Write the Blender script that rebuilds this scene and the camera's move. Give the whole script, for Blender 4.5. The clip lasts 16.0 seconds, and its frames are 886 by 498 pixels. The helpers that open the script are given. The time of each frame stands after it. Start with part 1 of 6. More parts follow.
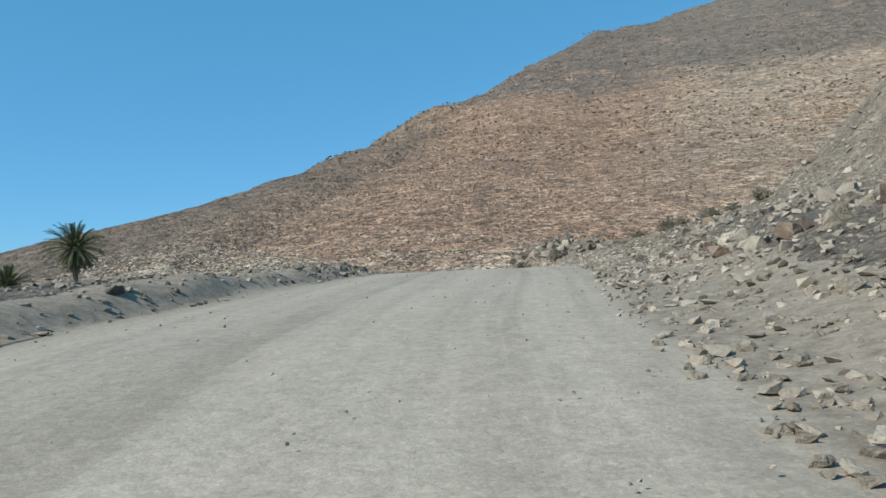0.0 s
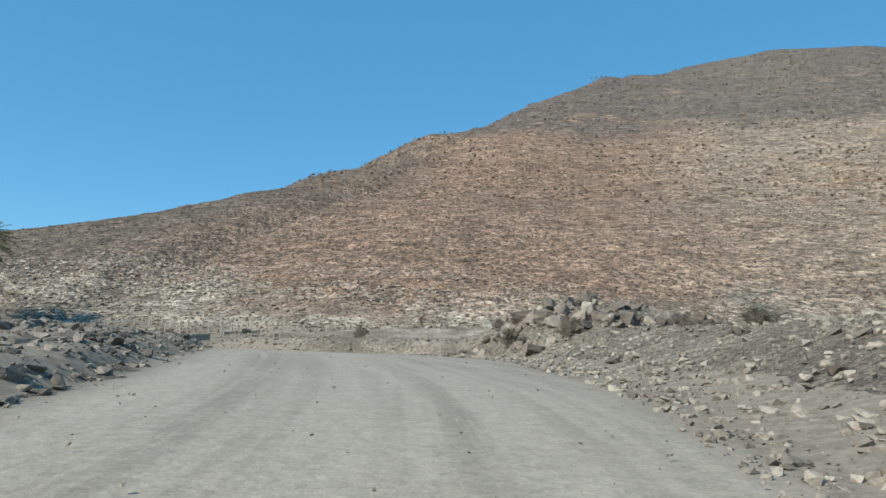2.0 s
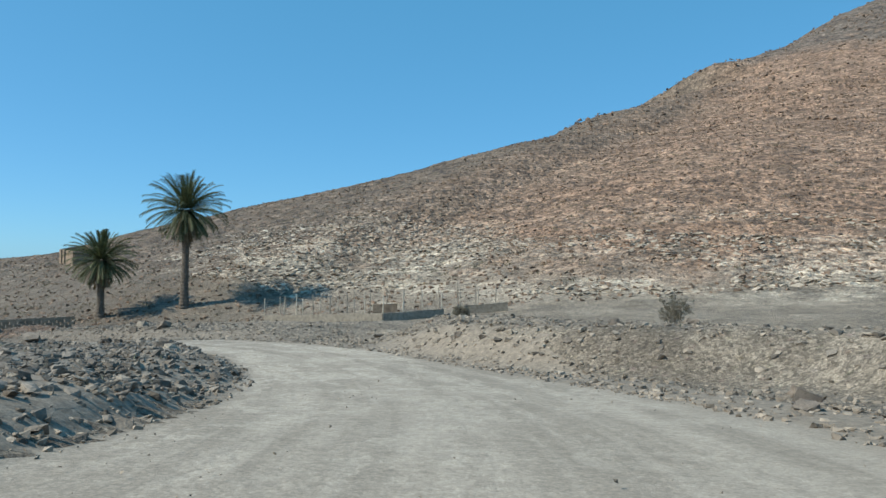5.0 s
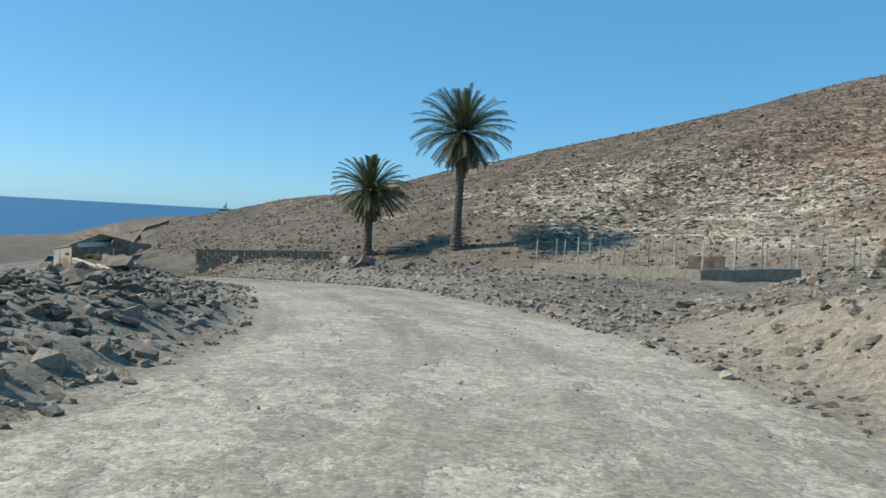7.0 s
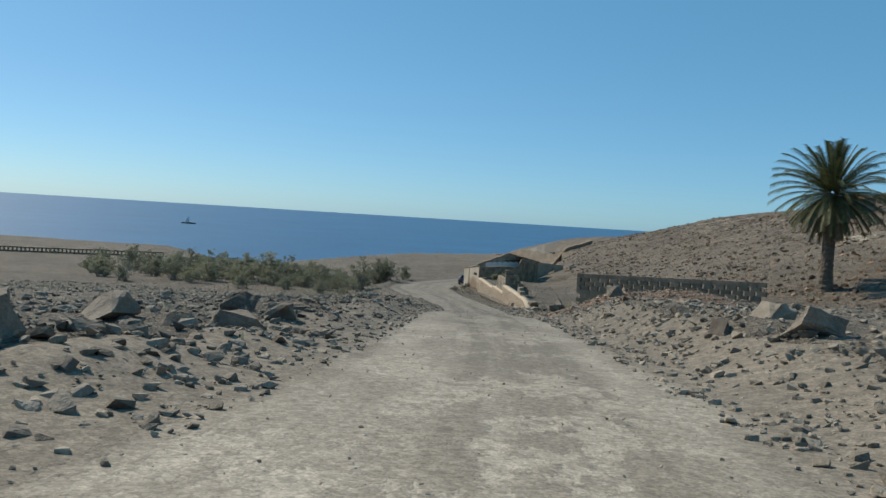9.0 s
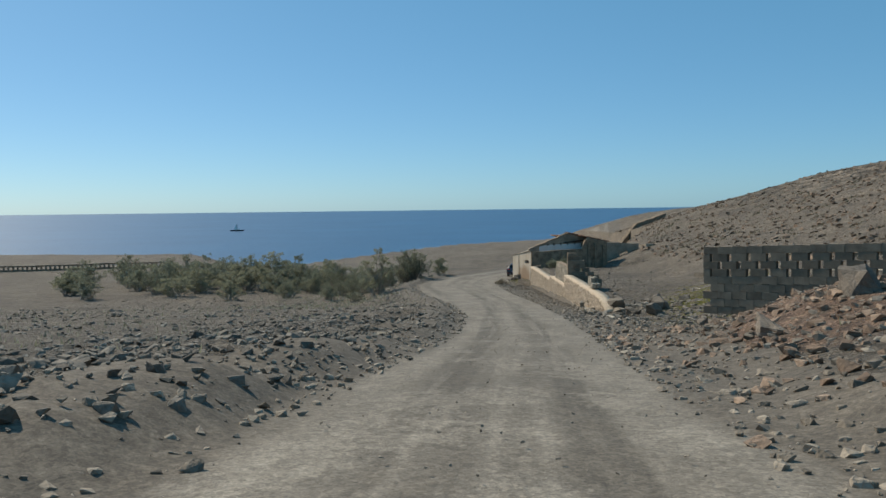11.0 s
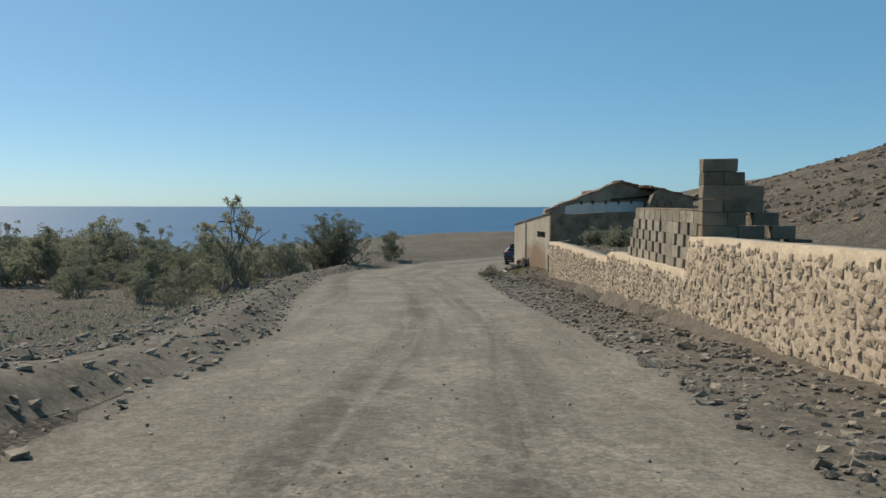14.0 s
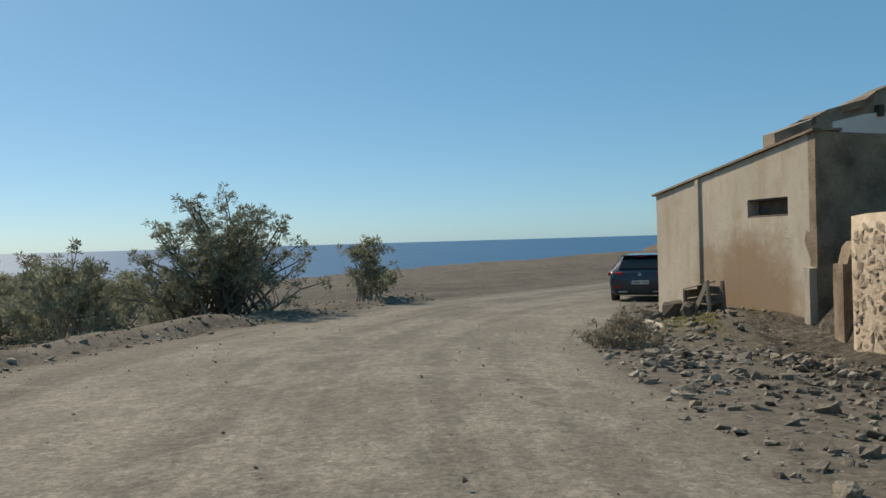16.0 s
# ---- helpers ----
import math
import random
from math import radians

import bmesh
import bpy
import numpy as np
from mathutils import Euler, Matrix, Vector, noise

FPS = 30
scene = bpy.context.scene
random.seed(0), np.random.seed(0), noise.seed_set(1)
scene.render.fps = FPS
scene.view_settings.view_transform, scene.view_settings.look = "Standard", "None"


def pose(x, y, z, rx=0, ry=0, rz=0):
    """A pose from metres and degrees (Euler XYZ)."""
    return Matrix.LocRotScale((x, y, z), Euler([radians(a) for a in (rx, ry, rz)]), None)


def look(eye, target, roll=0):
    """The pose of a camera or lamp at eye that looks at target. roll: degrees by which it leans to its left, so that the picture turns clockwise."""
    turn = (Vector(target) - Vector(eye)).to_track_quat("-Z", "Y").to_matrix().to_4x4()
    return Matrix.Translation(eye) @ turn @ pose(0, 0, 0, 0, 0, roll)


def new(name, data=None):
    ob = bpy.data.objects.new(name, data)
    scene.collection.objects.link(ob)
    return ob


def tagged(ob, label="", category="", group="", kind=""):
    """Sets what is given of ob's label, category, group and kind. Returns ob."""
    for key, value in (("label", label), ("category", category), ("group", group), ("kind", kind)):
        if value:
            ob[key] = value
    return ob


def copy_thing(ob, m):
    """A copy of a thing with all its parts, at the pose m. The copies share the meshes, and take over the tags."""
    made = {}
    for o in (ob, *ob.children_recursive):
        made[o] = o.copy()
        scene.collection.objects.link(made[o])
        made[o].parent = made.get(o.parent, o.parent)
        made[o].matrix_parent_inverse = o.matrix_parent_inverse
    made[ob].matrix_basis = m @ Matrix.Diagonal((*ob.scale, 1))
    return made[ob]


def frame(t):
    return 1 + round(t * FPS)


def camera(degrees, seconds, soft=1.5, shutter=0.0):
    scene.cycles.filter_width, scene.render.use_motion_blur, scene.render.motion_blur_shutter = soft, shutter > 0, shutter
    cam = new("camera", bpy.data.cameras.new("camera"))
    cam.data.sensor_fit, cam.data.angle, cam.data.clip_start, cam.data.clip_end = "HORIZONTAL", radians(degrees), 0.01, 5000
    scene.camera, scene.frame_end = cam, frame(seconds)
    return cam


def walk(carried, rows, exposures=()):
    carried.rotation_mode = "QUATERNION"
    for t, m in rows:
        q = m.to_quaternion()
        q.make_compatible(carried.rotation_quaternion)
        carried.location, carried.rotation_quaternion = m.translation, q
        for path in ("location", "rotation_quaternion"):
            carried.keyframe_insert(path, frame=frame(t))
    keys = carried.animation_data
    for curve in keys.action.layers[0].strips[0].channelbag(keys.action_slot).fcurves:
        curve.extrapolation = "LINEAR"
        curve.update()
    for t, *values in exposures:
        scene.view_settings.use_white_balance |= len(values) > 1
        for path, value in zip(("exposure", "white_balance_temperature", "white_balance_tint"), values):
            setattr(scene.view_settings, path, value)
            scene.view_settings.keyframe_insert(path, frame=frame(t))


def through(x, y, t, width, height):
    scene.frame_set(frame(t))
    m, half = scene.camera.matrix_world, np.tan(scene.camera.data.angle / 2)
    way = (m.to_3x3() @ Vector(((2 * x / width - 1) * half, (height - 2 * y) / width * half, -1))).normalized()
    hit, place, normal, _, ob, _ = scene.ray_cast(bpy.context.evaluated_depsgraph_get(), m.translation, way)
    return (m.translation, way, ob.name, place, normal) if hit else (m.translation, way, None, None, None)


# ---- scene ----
cam = camera(58.1, 16.0)
PATH = [
    (0, (48.99, -67.242, 1.007), (46.594, -57.542, 1.426), -2.58),
    (0.5, (47.798, -62.879, 1.419), (46.339, -53.014, 2.156), -0.63),
    (1, (47.128, -58.464, 1.814), (45.605, -48.619, 2.68), 0.46),
    (1.5, (46.742, -53.891, 2.123), (45.215, -44.047, 3.006), 2.07),
    (2, (46.133, -49.44, 2.331), (43.895, -39.731, 3.182), 2.91),
    (2.5, (45.301, -45.178, 2.497), (41.508, -35.954, 3.234), 3.79),
    (3, (44.153, -40.983, 2.571), (39.648, -32.078, 3.199), 3.31),
    (3.2, (43.614, -39.318, 2.585), (38.778, -30.581, 3.115), 2.68),
    (5.3, (35.438, -22.411, 2.076), (29.972, -14.041, 2.349), 0.80),
    (5.5, (34.52, -20.908, 1.974), (28.754, -12.741, 2.256), 2.02),
    (6, (32.089, -17.237, 1.64), (25.113, -10.072, 1.703), 3.94),
    (6.5, (29.453, -13.687, 1.222), (22.04, -6.979, 1.007), 3.73),
    (7, (26.279, -10.232, 0.9), (18.08, -4.521, 0.509), 3.25),
    (7.5, (22.789, -7.163, 0.687), (13.828, -2.75, 0.204), 2.65),
    (8, (19.133, -4.655, 0.547), (9.728, -1.297, 0.015), 3.19),
    (8.5, (15.026, -2.741, 0.443), (5.257, -0.621, 0.18), 3.55),
    (9, (10.261, -1.15, 0.26), (0.291, -0.509, -0.156), 3.48),
    (9.2, (8.3, -0.595, 0.142), (-1.684, -0.246, -0.298), 3.34),
    (11.3, (-15.02, 2.002, -1.688), (-25.006, 1.992, -2.232), -1.01),
    (11.5, (-17.344, 2.199, -1.938), (-27.328, 2.3, -2.506), -0.81),
    (12, (-23.25, 2.782, -2.626), (-33.226, 3.181, -3.19), -0.78),
    (12.5, (-29.421, 3.448, -3.357), (-39.385, 4.076, -3.921), -0.89),
    (13, (-35.703, 4.183, -4.091), (-45.664, 4.869, -4.647), -0.54),
    (13.5, (-42.286, 4.741, -4.725), (-52.261, 5.2, -5.257), 0.11),
    (14, (-49.275, 5.025, -5.339), (-59.259, 4.915, -5.895), 0.08),
    (14.5, (-56.314, 5.58, -5.936), (-66.298, 5.297, -6.418), -0.15),
    (15, (-63.32, 5.598, -6.461), (-73.288, 4.947, -6.92), -0.27),
    (15.5, (-70.208, 5.358, -6.915), (-80.176, 4.647, -7.28), -0.73),
    (16, (-77.03, 5.188, -7.26), (-87.003, 4.466, -7.381), -1.67),
]
walk(cam, [(t, look(eye, target, roll)) for t, eye, target, roll in PATH],
     [(0, 0.16, 6500, 9), (5.5, 0.22, 6550, 9), (7.0, 0.2, 6700, 10), (8.0, 0.24, 6800, 10), (9, -0.08, 7150, 12), (11.3, -0.12, 7300, 13), (16, -0.1, 7900, 15)])

scene.world = bpy.data.worlds.new("sky")
scene.world.use_nodes = True
sky_nodes = scene.world.node_tree
sky = sky_nodes.nodes.new("ShaderNodeTexSky")
sky.sky_type, sky.sun_disc = "NISHITA", False
SUN_HIGH, SUN_WAY = 41.0, (-0.68, -0.73)  # degrees above the horizon; towards the sun, seen from above
sky.sun_elevation = radians(SUN_HIGH)
sky.sun_rotation = math.atan2(SUN_WAY[0], SUN_WAY[1])
sky.altitude, sky.air_density, sky.dust_density, sky.ozone_density = 50, 0.7, 0.4, 4.0
background = sky_nodes.nodes["Background"]
clear = sky_nodes.nodes.new("ShaderNodeMix")
clear.data_type, clear.blend_type = "RGBA", "MULTIPLY"
clear.inputs[0].default_value, clear.inputs[7].default_value = 1.0, (0.66, 0.82, 0.92, 1)
sky_nodes.links.new(sky.outputs[0], clear.inputs[6])
haze = sky_nodes.nodes.new("ShaderNodeMix")
haze.data_type = "RGBA"
haze.inputs[0].default_value, haze.inputs[7].default_value = 0.4, (0.6, 3.45, 5.7, 1)
sky_nodes.links.new(clear.outputs[2], haze.inputs[6])
sky_nodes.links.new(haze.outputs[2], background.inputs[0])
background.inputs[1].default_value = 0.135
sun = new("sun", bpy.data.lights.new("sun", "SUN"))
sun.data.energy, sun.data.angle, sun.data.color = 4.2, radians(0.53), (1.0, 0.94, 0.82)
flat = math.cos(radians(SUN_HIGH)) / math.hypot(*SUN_WAY)
sun.matrix_world = look((0, 0, 60), (-flat * SUN_WAY[0], -flat * SUN_WAY[1], 60 - math.sin(radians(SUN_HIGH))))
scene.view_settings.exposure = 0.0


# ---- materials ----
class Nodes:
    """A node material under construction."""

    def __init__(self, name):
        self.material = bpy.data.materials.new(name)
        self.material.use_nodes = True
        self.tree = self.material.node_tree
        self.shader = self.tree.nodes["Principled BSDF"]
        self.place = self.add("ShaderNodeNewGeometry").outputs["Position"]

    def add(self, kind, **values):
        node = self.tree.nodes.new(kind)
        for key, value in values.items():
            if key in node.inputs:
                node.inputs[key].default_value = value
        return node

    def link(self, a, b):
        self.tree.links.new(a, b)
        return self

    def local(self):
        """Places on the object itself, shifted for each object."""
        where, info = self.add("ShaderNodeTexCoord").outputs["Object"], self.add("ShaderNodeObjectInfo").outputs["Random"]
        shift = self.add("ShaderNodeVectorMath")
        shift.operation = "MULTIPLY_ADD"
        self.link(info, shift.inputs[0])
        shift.inputs[1].default_value = (37.0, 19.0, 53.0)
        self.link(where, shift.inputs[2])
        self.place = shift.outputs[0]
        return self

    def noise(self, scale, detail=5.0, rough=0.6, stretch=None):
        node = self.add("ShaderNodeTexNoise", Scale=scale, Detail=detail, Roughness=rough)
        place = self.place
        if stretch:
            move = self.add("ShaderNodeMapping")
            move.inputs["Scale"].default_value = stretch
            self.link(place, move.inputs["Vector"])
            place = move.outputs[0]
        self.link(place, node.inputs["Vector"])
        return node.outputs["Fac"]

    def cells(self, scale, feature="F1", out="Distance"):
        node = self.add("ShaderNodeTexVoronoi", Scale=scale)
        node.feature = feature
        self.link(self.place, node.inputs["Vector"])
        return node.outputs[out]

    def gravel(self, colour, scale, amount, low=0.2, high=0.8):
        """Colour broken up into small stones, each of its own shade."""
        parted = self.add("ShaderNodeSeparateColor")
        self.link(self.cells(scale, out="Color"), parted.inputs[0])
        return self.mix(amount, colour, self.ramp(parted.outputs[0], (0.0, low), (1.0, high)), "OVERLAY")

    def ramp(self, value, *stops):
        """Stops are (place, grey or colour)."""
        node = self.add("ShaderNodeValToRGB")
        for n, (at, colour) in enumerate(stops):
            e = node.color_ramp.elements[n] if n < 2 else node.color_ramp.elements.new(at)
            e.position = at
            e.color = (colour,) * 3 + (1,) if isinstance(colour, (int, float)) else (*colour, 1)
        self.link(value, node.inputs[0])
        return node.outputs[0]

    def mix(self, factor, a, b, how="MIX"):
        node = self.add("ShaderNodeMix")
        node.data_type, node.blend_type = "RGBA", how
        for value, slot in ((factor, node.inputs[0]), (a, node.inputs[6]), (b, node.inputs[7])):
            if isinstance(value, (int, float)):
                slot.default_value = value
            elif isinstance(value, tuple):
                slot.default_value = (*value, 1)
            else:
                self.link(value, slot)
        return node.outputs[2]

    def sum(self, a, b, how="ADD"):
        node = self.add("ShaderNodeMath")
        node.operation = how
        for value, slot in ((a, node.inputs[0]), (b, node.inputs[1])):
            if isinstance(value, (int, float)):
                slot.default_value = value
            else:
                self.link(value, slot)
        return node.outputs[0]

    def done(self, colour, rough=0.9, bump=None, depth=0.02, strength=1.0, metal=0.0):
        s = self.shader
        for value, slot in ((colour, s.inputs["Base Color"]), (rough, s.inputs["Roughness"])):
            if isinstance(value, (int, float)):
                slot.default_value = value
            elif isinstance(value, tuple):
                slot.default_value = (*value, 1)
            else:
                self.link(value, slot)
        s.inputs["Metallic"].default_value = metal
        if bump is not None:
            node = self.add("ShaderNodeBump", Distance=depth, Strength=strength)
            self.link(bump, node.inputs["Height"])
            self.link(node.outputs[0], s.inputs["Normal"])
        return self.material


def grainy(name, dark, light, scale=3.0, fine=40.0, rough=0.9, depth=0.01, metal=0.0, own=True, spread=0.25):
    """A mottled surface with grain: two scales of noise, and a shade of its own for each object."""
    n = Nodes(name)
    if own:
        n.local()
    big, small = n.noise(scale), n.noise(fine, 4)
    colour = n.mix(n.ramp(big, (0.3, 0.0), (0.7, 1.0)), dark, light)
    colour = n.mix(0.5, colour, n.ramp(small, (0.3, 0.35), (0.7, 0.65)), "OVERLAY")
    if own:
        tone = n.ramp(n.add("ShaderNodeObjectInfo").outputs["Random"], (0.0, 0.5 - spread), (1.0, 0.5 + spread))
        colour = n.mix(0.8, colour, tone, "OVERLAY")
    return n.done(colour, rough, n.sum(n.sum(big, 0.5, "MULTIPLY"), small), depth, metal=metal)


def leafy(name, dark, light, through=0.35, scale=1.5):
    """Thin leaves, which let some light through."""
    n = Nodes(name).local()
    big = n.noise(scale)
    tone = n.ramp(n.add("ShaderNodeNewGeometry").outputs["Random Per Island"], (0.0, 0.32), (1.0, 0.68))
    colour = n.mix(0.8, n.mix(n.ramp(big, (0.3, 0.0), (0.7, 1.0)), dark, light), tone, "OVERLAY")
    n.done(colour, 0.7)
    soft, both = n.add("ShaderNodeBsdfTranslucent"), n.add("ShaderNodeMixShader")
    n.link(colour, soft.inputs["Color"])
    both.inputs[0].default_value = through
    n.link(n.shader.outputs[0], both.inputs[1]).link(soft.outputs[0], both.inputs[2])
    n.link(both.outputs[0], n.tree.nodes["Material Output"].inputs["Surface"])
    return n.material


def ground_material():
    n = Nodes("stony_ground")
    sep = n.add("ShaderNodeSeparateXYZ")
    n.link(n.place, sep.inputs[0])
    wide, mid, small, fine = n.noise(0.02, 6), n.noise(0.25, 7, 0.7), n.noise(2.2, 6, 0.7), n.noise(17, 5, 0.7)
    soil = n.mix(n.ramp(mid, (0.35, 0.0), (0.65, 1.0)), (0.205, 0.170, 0.127), (0.308, 0.260, 0.199))
    red = n.mix(n.ramp(small, (0.2, 0.0), (0.8, 1.0)), (0.22, 0.128, 0.078), (0.36, 0.225, 0.145))
    # redder rock higher up the hill, in tongues
    up = n.sum(n.sum(sep.outputs[2], 0.035, "MULTIPLY"), n.sum(wide, 1.6, "MULTIPLY"))
    uphill = n.ramp(n.sum(sep.outputs[1], 0.01, "MULTIPLY"), (0.34, 0.0), (0.48, 1.0))
    colour = n.mix(n.sum(n.ramp(up, (0.85, 0.0), (1.0, 0.85)), uphill, "MULTIPLY"), soil, red)
    tan = n.sum(n.ramp(n.sum(n.sum(sep.outputs[0], 0.005, "MULTIPLY"), n.sum(wide, 0.3, "MULTIPLY")), (0.36, 0.0), (0.56, 1.0)), 0.6, "MULTIPLY")
    colour = n.mix(tan, colour, n.mix(n.ramp(mid, (0.35, 0.0), (0.65, 1.0)), (0.30, 0.245, 0.175), (0.42, 0.345, 0.25)))
    # dark volcanic grit on the flats below the hill
    sea_side = n.sum(n.sum(n.sum(sep.outputs[0], sep.outputs[1]), -0.012, "MULTIPLY"), n.sum(wide, 0.5, "MULTIPLY"))
    flat_part = n.ramp(n.sum(n.sum(sep.outputs[1], 0.02, "MULTIPLY"), n.sum(mid, 0.2, "MULTIPLY")), (0.32, 1.0), (0.75, 0.15))
    grit = n.sum(n.ramp(sea_side, (0.09, 0.0), (0.36, 1.0)), flat_part, "MULTIPLY")
    west = n.ramp(n.sum(n.sum(sep.outputs[0], -0.01, "MULTIPLY"), n.sum(wide, 0.4, "MULTIPLY")), (0.3, 0.0), (0.6, 0.85))
    colour = n.mix(west, colour, (0.135, 0.108, 0.08))
    colour = n.mix(n.sum(grit, 0.8, "MULTIPLY"), colour, n.mix(n.ramp(small, (0.2, 0.0), (0.8, 1.0)), (0.088, 0.074, 0.057), (0.158, 0.134, 0.105)))
    top = n.ramp(n.sum(n.sum(n.sum(sep.outputs[2], 0.005, "MULTIPLY"), n.sum(n.noise(0.012, 7, 0.65), 0.6, "MULTIPLY")), n.sum(sep.outputs[0], -0.0007, "MULTIPLY")), (0.64, 0.0), (0.71, 0.85))
    colour = n.mix(top, colour, (0.135, 0.113, 0.092))
    ochre = n.ramp(n.noise(0.035, 7, 0.7, (1.0, 1.0, 2.0)), (0.58, 0.0), (0.66, 0.7))
    colour = n.mix(n.sum(ochre, n.ramp(n.sum(sep.outputs[2], 0.02, "MULTIPLY"), (0.2, 0.0), (0.7, 1.0)), "MULTIPLY"), colour, (0.40, 0.265, 0.165))
    # pale beds of rock that crop out along the foot of the hill
    beds = n.noise(0.055, 8, 0.75, (0.5, 0.8, 3.0))
    low = n.ramp(n.sum(sep.outputs[1], 0.01, "MULTIPLY"), (0.33, 0.0), (0.41, 1.0), (0.53, 0.6), (0.70, 0.08))
    pale = n.sum(n.ramp(beds, (0.475, 0.0), (0.535, 1.0)), low, "MULTIPLY")
    pale = n.sum(pale, n.ramp(n.sum(n.sum(sep.outputs[0], 0.01, "MULTIPLY"), 0.8), (0.2, 0.0), (0.45, 1.0)), "MULTIPLY")
    pale = n.sum(pale, n.ramp(n.noise(1.3, 5, 0.8), (0.38, 0.0), (0.49, 1.0)), "MULTIPLY")
    pale = n.sum(pale, n.ramp(n.noise(5.0, 5, 0.75), (0.42, 0.0), (0.50, 1.0)), "MULTIPLY")
    colour = n.mix(n.sum(pale, 0.9, "MULTIPLY"), colour, (0.64, 0.555, 0.43))
    # mottling and beds of rock that show from afar
    mottle, strata = n.noise(0.16, 9, 0.75), n.noise(0.10, 7, 0.7, (0.35, 0.35, 2.6))
    colour = n.mix(0.45, colour, n.ramp(mottle, (0.36, 0.24), (0.62, 0.74)), "OVERLAY")
    colour = n.mix(0.1, colour, n.ramp(strata, (0.40, 0.22), (0.60, 0.76)), "OVERLAY")
    away = n.add("ShaderNodeVectorMath")
    away.operation = "DISTANCE"
    n.link(n.place, away.inputs[0])
    away.inputs[1].default_value = (-26, 11, -4)
    rust = n.ramp(n.sum(n.sum(away.outputs["Value"], 0.1, "MULTIPLY"), mid), (0.9, 0.85), (1.5, 0.0))
    colour = n.mix(rust, colour, n.mix(n.ramp(small, (0.35, 0.0), (0.65, 1.0)), (0.14, 0.078, 0.05), (0.25, 0.16, 0.105)))
    # loose stones, dark and light
    stones, shade = n.cells(3.2), n.cells(3.2, out="Color")
    colour = n.mix(n.ramp(stones, (0.12, 0.2), (0.35, 0.0)), colour, n.mix(0.75, shade, (0.30, 0.24, 0.19)), "OVERLAY")
    blotch = n.noise(0.9, 8, 0.8)
    colour = n.mix(0.28, colour, n.ramp(blotch, (0.36, 0.2), (0.62, 0.76)), "OVERLAY")
    colour = n.mix(0.45, colour, n.ramp(fine, (0.32, 0.15), (0.68, 0.85)), "OVERLAY")
    slope = n.ramp(n.sum(sep.outputs[1], 0.01, "MULTIPLY"), (0.32, 0.0), (0.5, 1.0))
    # boulders strewn over the hill: dark weathered ones, some painted brighter as if sunlit
    for size, much in ((0.45, 0.55), (0.95, 0.9), (2.1, 0.9)):
        parted = n.add("ShaderNodeSeparateColor")
        n.link(n.cells(size, out="Color"), parted.inputs[0])
        colour = n.mix(n.sum(slope, much, "MULTIPLY"), colour, n.ramp(parted.outputs[0], (0.0, 0.46), (0.24, 0.72), (0.42, 1.04), (0.85, 1.12), (1.0, 1.5)), "MULTIPLY")
    colour = n.gravel(colour, 1.3, 0.12)
    colour = n.gravel(colour, 4.5, 0.22)
    colour = n.gravel(colour, 13.0, 0.6, 0.1, 0.85)
    colour = n.gravel(colour, 36.0, 0.6)
    rise = n.sum(n.sum(n.ramp(stones, (0.0, 1.0), (0.5, 0.0)), 0.15, "MULTIPLY"), n.sum(n.sum(fine, 0.22, "MULTIPLY"), n.sum(blotch, 0.22, "MULTIPLY")))
    rocks = n.sum(n.sum(n.ramp(n.cells(0.95), (0.0, 1.0), (0.55, 0.0)), n.ramp(n.cells(2.1), (0.0, 0.5), (0.6, 0.0))), n.sum(slope, 4.5, "MULTIPLY"), "MULTIPLY")
    return n.done(colour, 0.95, n.sum(n.sum(rise, rocks), n.sum(n.noise(26.0, 4, 0.75), 0.9, "MULTIPLY")), 0.08)


